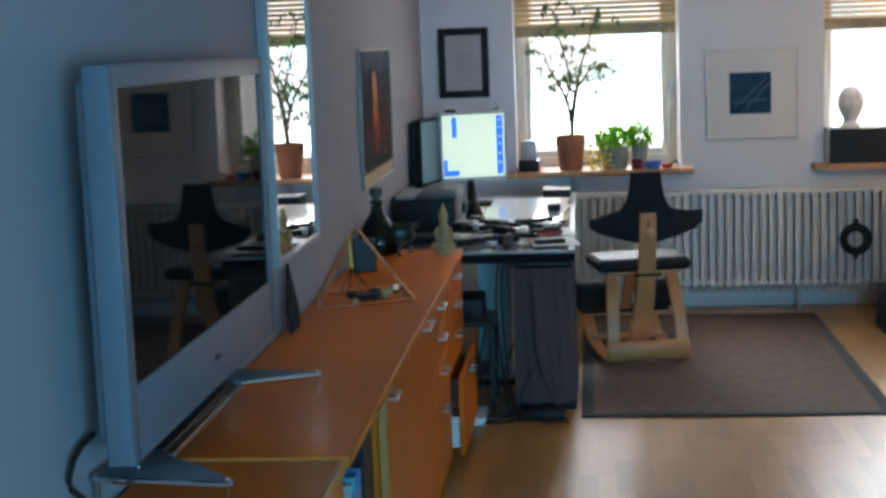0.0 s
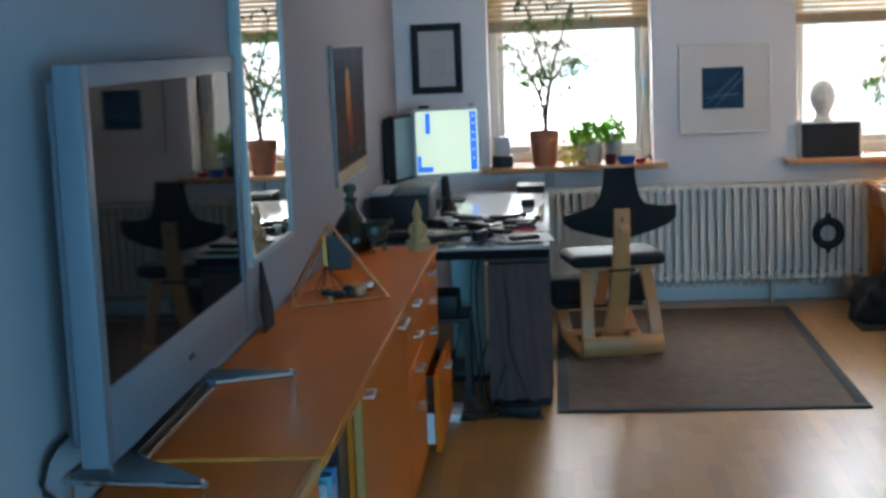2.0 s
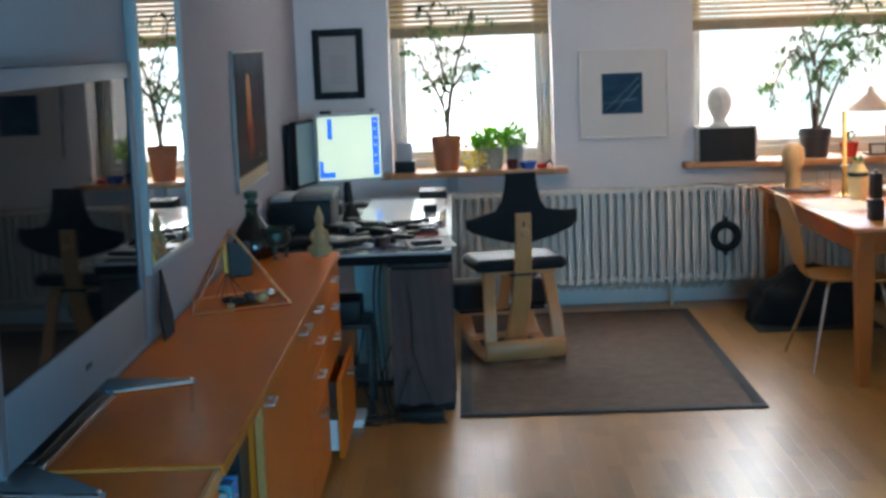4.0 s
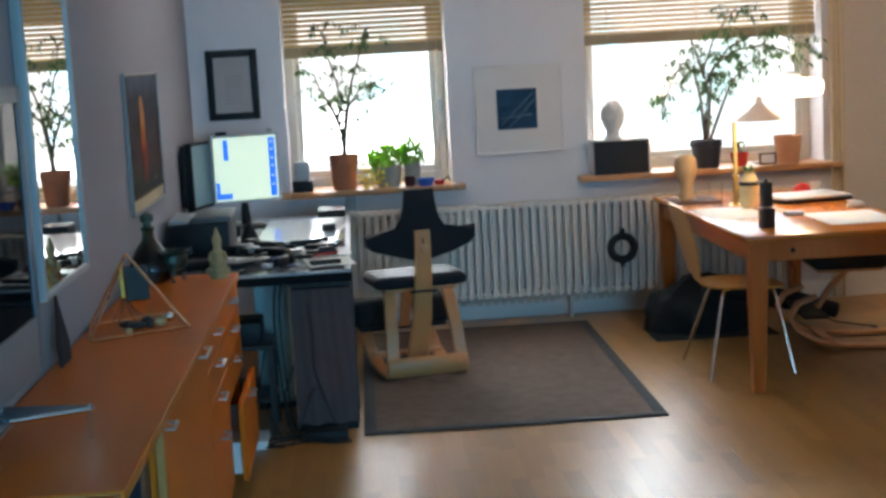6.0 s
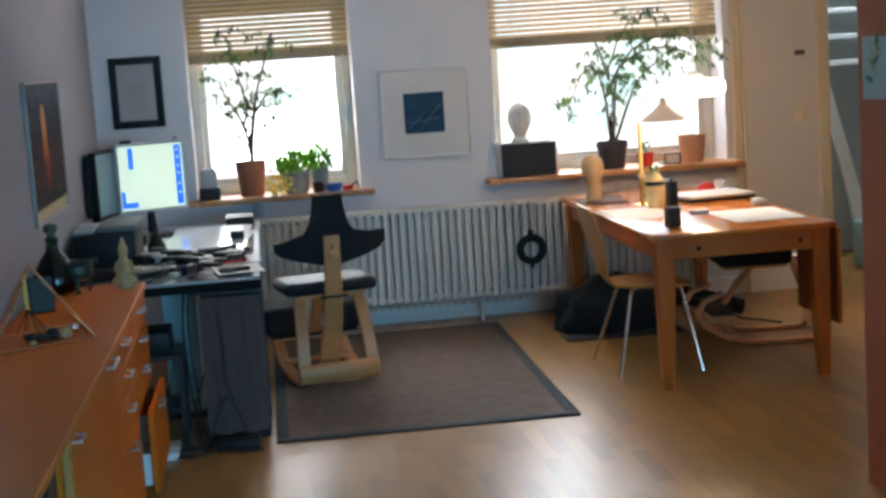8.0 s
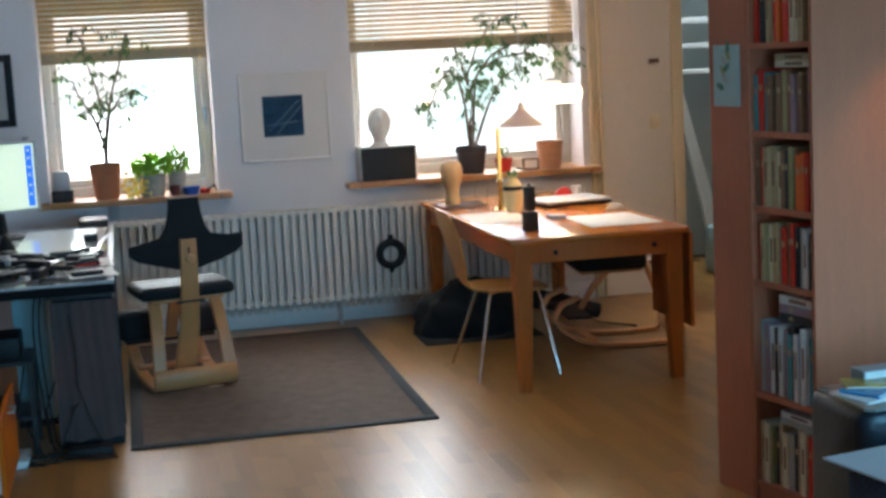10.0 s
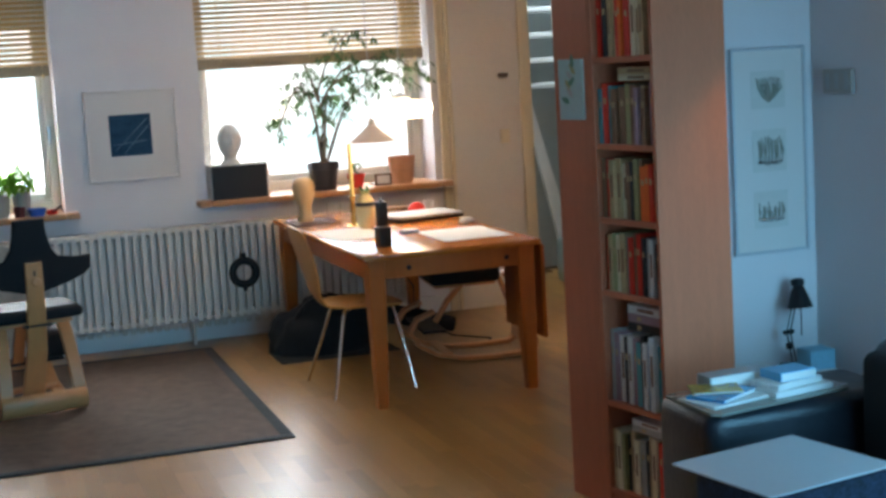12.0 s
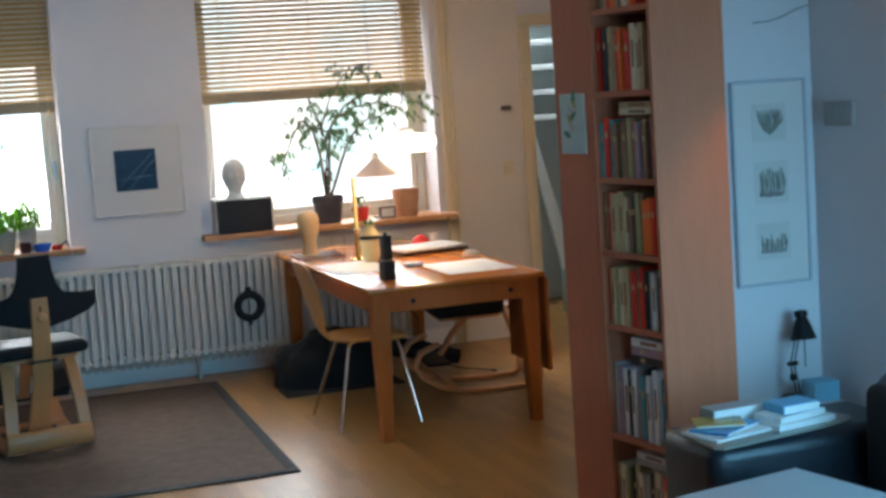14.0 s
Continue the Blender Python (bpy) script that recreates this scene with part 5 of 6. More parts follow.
ficus("thin weeping fig in a terracotta pot on the sill", (-0.235, 9.22, S), (0.068, 0.092, 0.215), M_TERRA,
      [[(0, 0, 0.18), (0.01, 0, 0.30), (-0.02, 0, 0.42), (0.01, 0.0, 0.55), (-0.02, 0, 0.68), (-0.06, 0, 0.82), (-0.08, 0, 0.95), (-0.13, 0, 1.02)],
       [(0.01, 0, 0.18), (0.025, 0, 0.36), (0.05, 0, 0.50), (0.12, 0, 0.60), (0.20, 0, 0.64), (0.26, 0, 0.60)],
       [(0.0, 0.01, 0.18), (0.03, 0.02, 0.45), (0.08, 0.02, 0.66), (0.13, 0.0, 0.80), (0.17, 0, 0.95), (0.20, 0.0, 0.98)],
       [(-0.01, 0.01, 0.40), (-0.06, 0, 0.52), (-0.12, 0, 0.62), (-0.15, 0, 0.72)]], 5, 400)
ficus("bushy weeping fig in a dark pot on the sill", (2.03, 9.24, S), (0.075, 0.098, 0.175), M_POTDARK,
      [[(0, 0, 0.15), (0.0, 0, 0.30), (0.02, 0, 0.45), (0.0, 0, 0.62), (0.06, 0, 0.78), (0.14, 0, 0.90), (0.22, 0, 0.98), (0.30, 0, 0.99)],
       [(0.01, 0, 0.15), (0.03, 0, 0.40), (0.05, 0, 0.60), (0.16, 0, 0.74), (0.30, 0, 0.80), (0.45, 0, 0.81), (0.57, 0, 0.77), (0.67, 0, 0.70)],
       [(0.0, 0.02, 0.15), (-0.02, 0.02, 0.42), (-0.06, 0.01, 0.60), (-0.13, 0, 0.66), (-0.20, 0, 0.56), (-0.25, 0, 0.44), (-0.28, 0, 0.36)],
       [(0.02, 0.0, 0.15), (0.10, 0.0, 0.36), (0.16, 0, 0.50), (0.22, 0, 0.58), (0.30, 0, 0.64), (0.40, 0.0, 0.66)],
       [(0.0, 0.0, 0.50), (0.08, 0.02, 0.64), (0.22, 0.02, 0.72), (0.38, 0.0, 0.74), (0.52, 0.0, 0.70), (0.60, 0.0, 0.62)],
       [(0.0, 0.0, 0.55), (-0.04, 0.0, 0.70), (-0.08, 0.0, 0.80)]], 8, 760, 1.0)


def herb(label, at, r0, h, top, n, seed):
    r = random.Random(seed)
    t = thing("herb_plant", label, "plant", at, 0, "herb pots on the sill")
    pot_of(t, r0 * 0.8, r0, h, M_POTGREY, False)
    blade = mesh_of("blade", band(B(), [(0, 0, 0), (0, 0.006, 0.03), (0, 0.018, 0.060)], [0.005, 0.012, 0.003], 0.001), M_HERB)
    for i in range(n):
        a, f = r.uniform(0, 2 * math.pi), math.sqrt(r.random())
        z = h * 0.85 + r.uniform(0, top) * (1.05 - 0.5 * f)
        piece("leaf", blade, t, pose(f * r0 * 1.5 * math.cos(a), f * r0 * 1.1 * math.sin(a), z, r.uniform(-40, 40), r.uniform(-40, 40), r.uniform(0, 360)))
    return t


herb("bright green herb in a grey pot on the sill", (0.035, 9.21, S), 0.085, 0.13, 0.15, 290, 3)
herb("small bright green herb in a grey pot", (0.185, 9.25, S), 0.055, 0.14, 0.16, 190, 4)
fl = thing("yellow_flowers", "drooping yellow flowers on the sill edge", "flowers", (-0.055, 9.145, S))
rf = random.Random(9)
pet = mesh_of("petal", band(B(), [(0, 0, 0), (0, 0.02, 0.01), (0, 0.04, 0.0)], [0.006, 0.022, 0.006], 0.002), M_YELLOW)
for i in range(70):
    piece("petal", pet, fl, pose(rf.uniform(-0.075, 0.085), rf.uniform(-0.015, 0.02), (rf.uniform(0.01, 0.145) if i < 44 else rf.uniform(0.0, 0.05)), rf.uniform(-90, 90), rf.uniform(-60, 60), rf.uniform(0, 360)))
part("stem", tube(B(), [(0, 0.02, 0.0), (-0.01, 0.01, 0.05), (0, 0, 0.12)], 0.004, 6), M_HERB, fl)
tr = thing("small_pot", "small dark red pot on the sill", "pot", (0.163, 9.15, S))
part("pot", lathe(B(), [(0.03, 0), (0.036, 0.06), (0.033, 0.06), (0.03, 0.05), (0.001, 0.049)], 20), material("dark_red_glaze", (0.10, 0.02, 0.02), 0.3), tr)
solid("blue_bowl", lathe(B(), [(0.04, 0), (0.056, 0.045), (0.053, 0.045), (0.038, 0.006), (0.001, 0.005)], 24), M_BLUEPL, "small bright blue plastic bowl", "bowl", (0.262, 9.15, S))
solid("red_toy", box(B(), (-0.03, -0.02, 0), (0.03, 0.02, 0.03), 0.012, 3), M_RED, "small red and white object on the sill", "object", (0.345, 9.16, S), 25)
solid("cable", tube(B(), [(0.33, 9.15, S + 0.004), (0.37, 9.13, S + 0.03), (0.40, 9.15, S + 0.05), (0.415, 9.2, S + 0.01)], 0.005, 6), M_CABLE, "short black cable on the sill", "cable")
flat_box("small_speaker", "grey upright box standing on the sill", "speaker", (-0.54, 9.17, S + 0.0705), (-0.445, 9.26, S + 0.185), M_GREY, 0.006)
flat_box("small_amplifier", "black base box on the sill", "amplifier", (-0.555, 9.15, S), (-0.43, 9.27, S + 0.07), M_BLACKPL, 0.006)
flat_box("wall_socket", "grey cable box below the sill", "socket", (-0.235, YF - 0.05, 0.74), (-0.17, YF - 0.001, 0.86), M_GREY, 0.006)

blk = thing("black_box", "black box with pale wooden sides on the sill", "box", (1.48, 9.24, S))
part("front", box(B(), (-0.175, -0.11, 0.0), (0.165, -0.09, 0.205), 0.002), M_BLACKPL, blk)
part("case", box(B(), (-0.182, -0.0895, 0.0), (0.182, 0.10, 0.212), 0.003), M_PLASTER, blk, "pale case sides and top")
hd = B()
bmesh.ops.create_uvsphere(hd, u_segments=28, v_segments=20, radius=0.1)
for v in hd.verts:
    x, y, z = v.co
    v.co.x *= 0.76 - 0.16 * max(0, -z / 0.1)
    v.co.y *= 0.92
    v.co.z = z * 1.10 + 0.135
    if y < -0.03:
        ridge = math.exp(-(x / 0.013) ** 2) * math.exp(-((z - 0.005) / 0.03) ** 2)
        socket = sum(math.exp(-((x - s * 0.030) / 0.018) ** 2 - ((z - 0.024) / 0.014) ** 2) for s in (-1, 1))
        v.co.y += -0.020 * ridge + 0.014 * socket
lathe(hd, [(0.062, 0), (0.060, 0.012), (0.045, 0.025), (0.043, 0.07)], 20)
solid("plaster_head", hd, M_PLASTER, "pale plaster head sculpture on the black box", "sculpture", (1.442, 9.22, S + 0.2125))
rp = thing("small_plant", "small plant in a red pot on the sill", "plant", (2.23, 9.20, S))
pot_of(rp, 0.042, 0.055, 0.085, M_RED)
for i in range(12):
    piece("leaf", leaf_me, rp, pose(rf.uniform(-0.02, 0.02), rf.uniform(-0.02, 0.02), 0.075 + 0.06 * rf.random(), rf.uniform(20, 80), 0, rf.uniform(0, 360)))
wf = thing("photo_frame", "little wooden framed photo on the sill", "photo frame", (2.40, 9.17, S), -8)
part("frame", box(B(), (-0.055, -0.006, 0), (0.055, 0.006, 0.075), 0.003), material("dark_wood", (0.12, 0.055, 0.03), 0.5), wf, "", pose(0, 0, 0.001, -8))
part("photo", box(B(), (-0.04, -0.0075, 0.012), (0.04, -0.0062, 0.063)), M_MAT, wf, "", pose(0, 0, 0.001, -8))
tp = thing("flower_pot", "empty pale terracotta flower pot on the sill", "pot", (2.545, 9.23, S))
pot_of(tp, 0.068, 0.088, 0.175, M_TERRAL, False)
flat_box("sill_tray", "thin dark tray on the sill", "tray", (2.35, 9.22, S), (2.45, 9.34, S + 0.01), M_BLACKPL, 0.002)

# ---- things on the table ----
T0 = 0.7503
flat_box("placemat", "plain white paper placemat on the table", "placemat", (1.63, 7.52, T0), (1.95, 8.06, T0 + 0.0015), M_PAPER, 0.0004, "placemats")
flat_box("placemat", "plain white paper placemat near table edge", "placemat", (2.10, 7.10, T0), (2.47, 7.60, T0 + 0.0015), M_PAPER, 0.0004, "placemats")
flat_box("magazine", "dark magazine lying at the table corner", "magazine", (1.64, 8.36, T0), (1.90, 8.68, T0 + 0.008), material("brown_cover", (0.07, 0.04, 0.03), 0.7, spec=0.2), 0.002)
mill = thing("pepper_mill", "tall square dark wooden pepper mill", "pepper mill", (1.80, 7.16, T0), 12)
M_WALNUT = wood("dark_walnut", (0.022, 0.012, 0.009), 0.35, grain=(10, 10, 1))
part("body", box(B(), (-0.031, -0.031, 0.0), (0.031, 0.031, 0.095), 0.004, 2), M_WALNUT, mill)
part("neck", box(B(), (-0.024, -0.024, 0.0955), (0.024, 0.024, 0.1), 0.001), M_BRUSHED, mill)
part("head", box(B(), (-0.023, -0.023, 0.1005), (0.023, 0.023, 0.222), 0.004, 2), M_WALNUT, mill)
part("knob", lathe(B(), [(0.010, 0.2225), (0.012, 0.230), (0.006, 0.237)], 12), M_WALNUT, mill)
wh = B()
lathe(wh, [(0.045, 0), (0.046, 0.01), (0.040, 0.05), (0.040, 0.09), (0.052, 0.12), (0.064, 0.16), (0.066, 0.20), (0.058, 0.235), (0.035, 0.255), (0.001, 0.26)], 26)
solid("wooden_head", wh, M_WOODHEAD, "smooth turned wooden head form on the table", "sculpture", (1.735, 8.55, T0 + 0.0085))
lap = thing("laptop", "closed silver laptop on the table", "laptop", (2.33, 8.20, T0), 8)
part("base", box(B(), (-0.20, -0.15, 0.004), (0.20, 0.15, 0.020), 0.004, 2), M_BLACKPL, lap)
part("lid", box(B(), (-0.20, -0.15, 0.0205), (0.20, 0.15, 0.036), 0.006, 2), M_SILVER, lap, "silver lid")
for x in (-0.17, 0.17):
    for y in (-0.12, 0.12):
        part("rubber_foot", lathe(B(), [(0.01, 0), (0.01, 0.005)], 8, (x, y, 0)), M_BLACKPL, lap)
mouse = B()
bmesh.ops.create_uvsphere(mouse, u_segments=16, v_segments=10, radius=0.05)
for v in mouse.verts:
    v.co = Vector((v.co.x * 0.62, v.co.y, max(v.co.z, 0) * 0.65))
solid("mouse", mouse, M_GREY, "grey computer mouse on the table", "mouse", (2.47, 7.80, T0), 60)
solid("red_cloth", lathe(B(), [(0.05, 0), (0.055, 0.02), (0.04, 0.045), (0.015, 0.06), (0.001, 0.062)], 9), M_RED, "crumpled red cloth behind the laptop", "cloth", (2.42, 8.56, T0))
cup = thing("cup", "white cup behind the laptop", "cup", (2.49, 8.54, T0))
part("bowl", lathe(B(), [(0.025, 0), (0.032, 0.065), (0.029, 0.065), (0.022, 0.006), (0.001, 0.005)], 20), M_WHITE, cup)
part("handle", tube(B(), [(0.03, 0, 0.052), (0.052, 0, 0.045), (0.05, 0, 0.022), (0.028, 0, 0.018)], 0.004, 6), M_WHITE, cup)
flat_box("card_case", "small silver case on the table", "case", (2.02, 7.55, T0), (2.11, 7.62, T0 + 0.02), M_SILVER, 0.004)
solid("salt_pot", lathe(B(), [(0.026, 0), (0.028, 0.03), (0.022, 0.04), (0.001, 0.042)], 16), M_BLACKPL, "small black pot on the table", "pot", (2.0, 8.40, T0))
g = thing("drinking_glass", "clear drinking glass on the table", "glass", (1.90, 8.52, T0))
part("tumbler", lathe(B(), [(0.036, 0), (0.042, 0.10), (0.040, 0.10), (0.034, 0.006), (0.001, 0.006)], 24), M_GLASS, g)
g2 = copy_thing(g, pose(2.05, 8.25, T0))
ca = thing("candle", "tall yellow candle in brass candlestick on table", "candle", (1.91, 8.12, T0))
part("holder", lathe(B(), [(0.05, 0), (0.052, 0.008), (0.02, 0.016), (0.012, 0.06), (0.016, 0.10), (0.012, 0.14), (0.022, 0.17), (0.014, 0.172)], 20), material("brass", (0.62, 0.42, 0.14), 0.25, metal=1), ca)
wax = part("wax", tube(B(), [(0, 0, 0.171), (0, 0, 0.46)], 0.012, 12), M_WAX, ca, "long yellow wax candle")
part("wick", tube(B(), [(0, 0, 0.46), (0.002, 0, 0.472)], 0.0015, 5), M_BLACKPL, wax)
vase = thing("flower_vase", "cream vase with dried flowers on the table", "vase", (1.945, 7.98, T0))
part("body", lathe(B(), [(0.035, 0), (0.052, 0.03), (0.055, 0.10), (0.05, 0.15), (0.025, 0.19), (0.028, 0.205), (0.024, 0.205), (0.02, 0.19), (0.001, 0.18)], 24), material("cream_glaze", (0.72, 0.55, 0.28), 0.35, vary=0.12, scale=14), vase)
part("band", lathe(B(), [(0.0548, 0.125), (0.0560, 0.127), (0.0545, 0.145), (0.053, 0.147)], 24), M_DARKPAINT, vase, "dark painted band")
for i in range(9):
    a = rf.uniform(0, 6.28)
    piece("leaf", leaf_me, vase, pose(0.015 * math.cos(a), 0.015 * math.sin(a), 0.19, rf.uniform(10, 70), 0, math.degrees(a)))

# ---- pendant lamps ----
cone = thing("cone_pendant", "small pale grey cone pendant over the table", "pendant lamp", (1.93, 7.7, 0))
part("shade", lathe(B(), [(0.118, 1.238), (0.120, 1.240), (0.060, 1.285), (0.018, 1.325), (0.014, 1.355), (0.010, 1.357), (0.012, 1.325), (0.055, 1.281)], 36), translucent(material("pale_linen_shade", (0.80, 0.74, 0.68), 0.6), 0.6, (0.90, 0.82, 0.74)), cone)
part("cord", tube(B(), [(0, 0, 1.355), (0, 0, ZC - 0.001)], 0.0025, 6), M_GREY, cone)
disc = thing("glass_pendant", "glowing flat white glass pendant over the table", "pendant lamp", (2.16, 7.9, 0))
part("glass_shade", lathe(B(), [(0.135, 1.345), (0.160, 1.355), (0.170, 1.385), (0.165, 1.415), (0.140, 1.43), (0.06, 1.437), (0.058, 1.43), (0.13, 1.424), (0.157, 1.41), (0.162, 1.385), (0.152, 1.362), (0.135, 1.352)], 40), glow("lit_opal_glass", (1.0, 0.78, 0.50), 9.0), disc, "glowing opal glass shade")
part("cap", lathe(B(), [(0.055, 1.4375), (0.050, 1.46), (0.02, 1.475), (0.008, 1.478)], 24), M_WHITE, disc, "white cap")
part("cord", tube(B(), [(0, 0, 1.477), (0, 0, ZC - 0.001)], 0.003, 6), M_GREY, disc)

# ---- under the table ----
bag = B()
bmesh.ops.create_icosphere(bag, subdivisions=4, radius=1)
for v in bag.verts:
    q = v.co.copy()
    v.co = Vector((q.x * 0.33, q.y * 0.22, max(q.z, -0.35) * 0.235 + 0.08)) * (1 + 0.16 * noise.noise(q * 2.2) + 0.05 * noise.noise(q * 7))
    v.co.z = max(v.co.z, 0.0)
bb = thing("black_bag", "slumped black cloth bag under the table", "bag", (1.80, 8.50, 0.0))
part("sack", bag, M_BLACK, bb)
part("strap", tube(B(), [(-0.20, -0.10, 0.22), (-0.14, -0.14, 0.31), (0.0, -0.15, 0.35), (0.13, -0.13, 0.30), (0.19, -0.09, 0.22)], 0.010, 8), M_CABLE, bb, "black webbing carrying strap")
solid("black_floor_sheet", box(B(), (-0.34, -0.20, 0), (0.36, 0.20, 0.006), 0.002), M_RUGEDGE, "thin black sheet lying under the bag", "mat", (1.80, 8.40, 0.0))
solid("long_case", tube(B(), [(-0.36, 0, 0.26), (-0.1, 0.0, 0.22), (0.2, 0, 0.15), (0.42, 0, 0.085), (0.43, 0, 0.083)], [0.05, 0.062, 0.055, 0.045, 0.02], 14), M_BLACK, "long black padded case leaning on the bag", "case", (2.12, 8.36, 0.0))
solid("cable", tube(B(), [(2.30, 8.75, 0.70), (2.30, 8.7, 0.45), (2.38, 8.6, 0.30), (2.34, 8.5, 0.12), (2.55, 8.4, 0.01), (2.72, 8.2, 0.006), (2.60, 8.05, 0.006)], 0.005, 6), M_CABLE, "black lamp cable hanging under the table", "cable")

# ---- bookcase ----
BA = -80
bc = thing("bookcase", "tall brown wood-veneer bookcase filled with books", "bookcase", (1.926, 5.347, 0), BA)
BH, BD, S0, S1, S2 = 2.30, 0.30, 0.092, 0.330, 0.682
part("tall_panel", box(B(), (S0, 0.0, 0.0), (S1 - 0.014, 0.022, BH), 0.002), M_BOOKCASE, bc, "plain closed front panel")
part("side_panel", box(B(), (S0, 0.0225, 0.0), (S0 + 0.018, BD, BH), 0.001), M_BOOKCASE, bc)
part("divider", box(B(), (S1 - 0.0135, 0.0, 0.0), (S1 + 0.004, BD, BH), 0.002), M_BOOKCASE, bc)
part("end_panel", box(B(), (S2 - 0.018, 0.0, 0.0), (S2, BD + 0.005, BH), 0.002), M_BOOKCASE, bc, "wide plain end panel")
part("back_panel", box(B(), (S1 + 0.0045, BD - 0.008, 0.05), (S2 - 0.0185, BD, BH)), M_BOOKCASE, bc)
LEVELS = [0.075, 0.400, 0.800, 1.062, 1.322, 1.622, 1.905]
for z in LEVELS:
    part("shelf", box(B(), (S1 + 0.0045, 0.004, z - 0.020), (S2 - 0.0185, BD - 0.009, z), 0.001), M_BOOKCASE, bc)
part("plinth", box(B(), (S1 + 0.0045, 0.012, 0.0), (S2 - 0.0185, 0.03, 0.054)), M_BOOKCASE, bc)
part("top_board", box(B(), (S0 + 0.0185, 0.023, BH - 0.02), (S1 - 0.014, BD, BH)), M_BOOKCASE, bc)
frame_m = bc.matrix_basis.copy()
PAL = {"red": (0.70, 0.035, 0.014), "orange": (0.82, 0.15, 0.018), "cream": (0.76, 0.66, 0.46), "tan": (0.54, 0.38, 0.20), "brown": (0.26, 0.13, 0.07), "black": (0.025, 0.023, 0.027), "grey": (0.44, 0.43, 0.41),
       "white": (0.82, 0.81, 0.79), "blue": (0.06, 0.22, 0.46), "green": (0.07, 0.20, 0.13), "teal": (0.08, 0.34, 0.38), "olive": (0.36, 0.33, 0.15), "mauve": (0.38, 0.24, 0.28)}
BM = {k: material("cover_" + k, c, 0.5, vary=0.15, scale=30, bump=0.1) for k, c in PAL.items()}
ROWS_OF = [("tan cream olive black tan cream grey black tan cream olive red red", 0.225), ("grey mauve white black white mauve teal black white blue white teal blue green black", 0.265), ("red tan olive cream tan mauve red brown red black grey white black teal olive grey", 0.215),
           ("brown red tan tan cream brown black olive brown orange orange red olive tan grey", 0.215), ("teal red teal brown tan brown olive brown mauve tan brown mauve orange tan", 0.215), ("red red black tan tan red orange red red cream cream tan", 0.225), ("brown tan cream red orange tan brown cream orange red", 0.22)]


def book(label, w, d, h, cover):
    """Standing book: cover boards and spine round a block of pages; its spine is at y = 0."""
    t = thing("book", label, "book", group="books in the bookcase")
    c = B()
    box(c, (0, 0, 0), (0.0022, d, h))
    box(c, (w - 0.0022, 0, 0), (w, d, h))
    box(c, (0.0022, 0, 0), (w - 0.0022, 0.003, h), 0.0008)
    cov = part("cover", c, BM[cover], t)
    part("page_block", box(B(), (0.0023, 0.0032, 0.003), (w - 0.0023, d - 0.004, h - 0.004)), M_PAPER, t)
    if cover not in ("cream", "white", "tan"):
        part("spine_label", box(B(), (w * 0.25, -0.0006, h * 0.66), (w * 0.75, -0.0001, h * 0.76)), BM["tan"], cov)
    else:
        part("spine_label", box(B(), (w * 0.28, -0.0006, h * 0.35), (w * 0.72, -0.0001, h * 0.75)), BM["brown"], cov)
    return t


rb = random.Random(17)
for level, (names, hmax) in zip(LEVELS, ROWS_OF):
    x = S1 + 0.012
    for nm in names.split():
        w = rb.uniform(0.016, 0.030)
        if x + w > S2 - 0.024:
            break
        h = hmax * rb.uniform(0.86, 1.0)
        b = book(f"{nm} book standing upright on the shelf", w, rb.uniform(0.13, 0.19), h, nm)
        b.matrix_basis = frame_m @ pose(x, rb.uniform(0.010, 0.032), level + 0.0003)
        x += w + 0.0007
for level, row_h, stack in ((LEVELS[4], 0.216, ("cream", "tan")), (LEVELS[1], 0.266, ("black", "mauve", "white")), (LEVELS[0], 0.226, ("grey", "white"))):
    z = level + row_h
    for nm in stack:
        th = 0.022 if row_h < 0.26 else 0.03
        b = book(f"{nm} book lying flat on other books", th, 0.17, 0.23, nm)
        b.matrix_basis = frame_m @ pose(S1 + 0.335, 0.035, z, 0, -90, 0)
        z += th + 0.001
card = thing("postcard", "pale green botanical card fixed to the bookcase panel", "card", (0, 0, 0))
card.matrix_basis = frame_m @ pose(0.205, -0.0005, 1.405, 0, 0, 0)
part("sheet", box(B(), (-0.078, -0.006, 0), (0.078, 0, 0.215), 0.001), material("pale_green_card", (0.42, 0.56, 0.54), 0.5, vary=0.12, scale=18), card)
for i in range(7):
    a = rf.uniform(0, 360)
    part("leaf_print", plate(B(), [(0, 0), (0.012, 0.018), (0.008, 0.042), (0, 0.055), (-0.009, 0.04), (-0.011, 0.017)], 0.0008, 1), (BM["green"], BM["grey"], BM["olive"])[i % 3], card, "", pose(rf.uniform(-0.03, 0.04), -0.0072, 0.06 + 0.02 * i, 0, rf.uniform(-70, 70), 0))

# ---- sofa corner ----
sofa = thing("leather_sofa", "black leather sofa with thick rounded arms", "sofa")
part("arm", box(B(), (1.815, 3.96, 0.02), (2.50, 4.30, 0.598), 0.05, 5), M_LEATHER, sofa, "thick black leather arm")
part("base", box(B(), (1.80, 2.0, 0.03), (2.90, 3.955, 0.26), 0.03, 3), M_LEATHER, sofa)
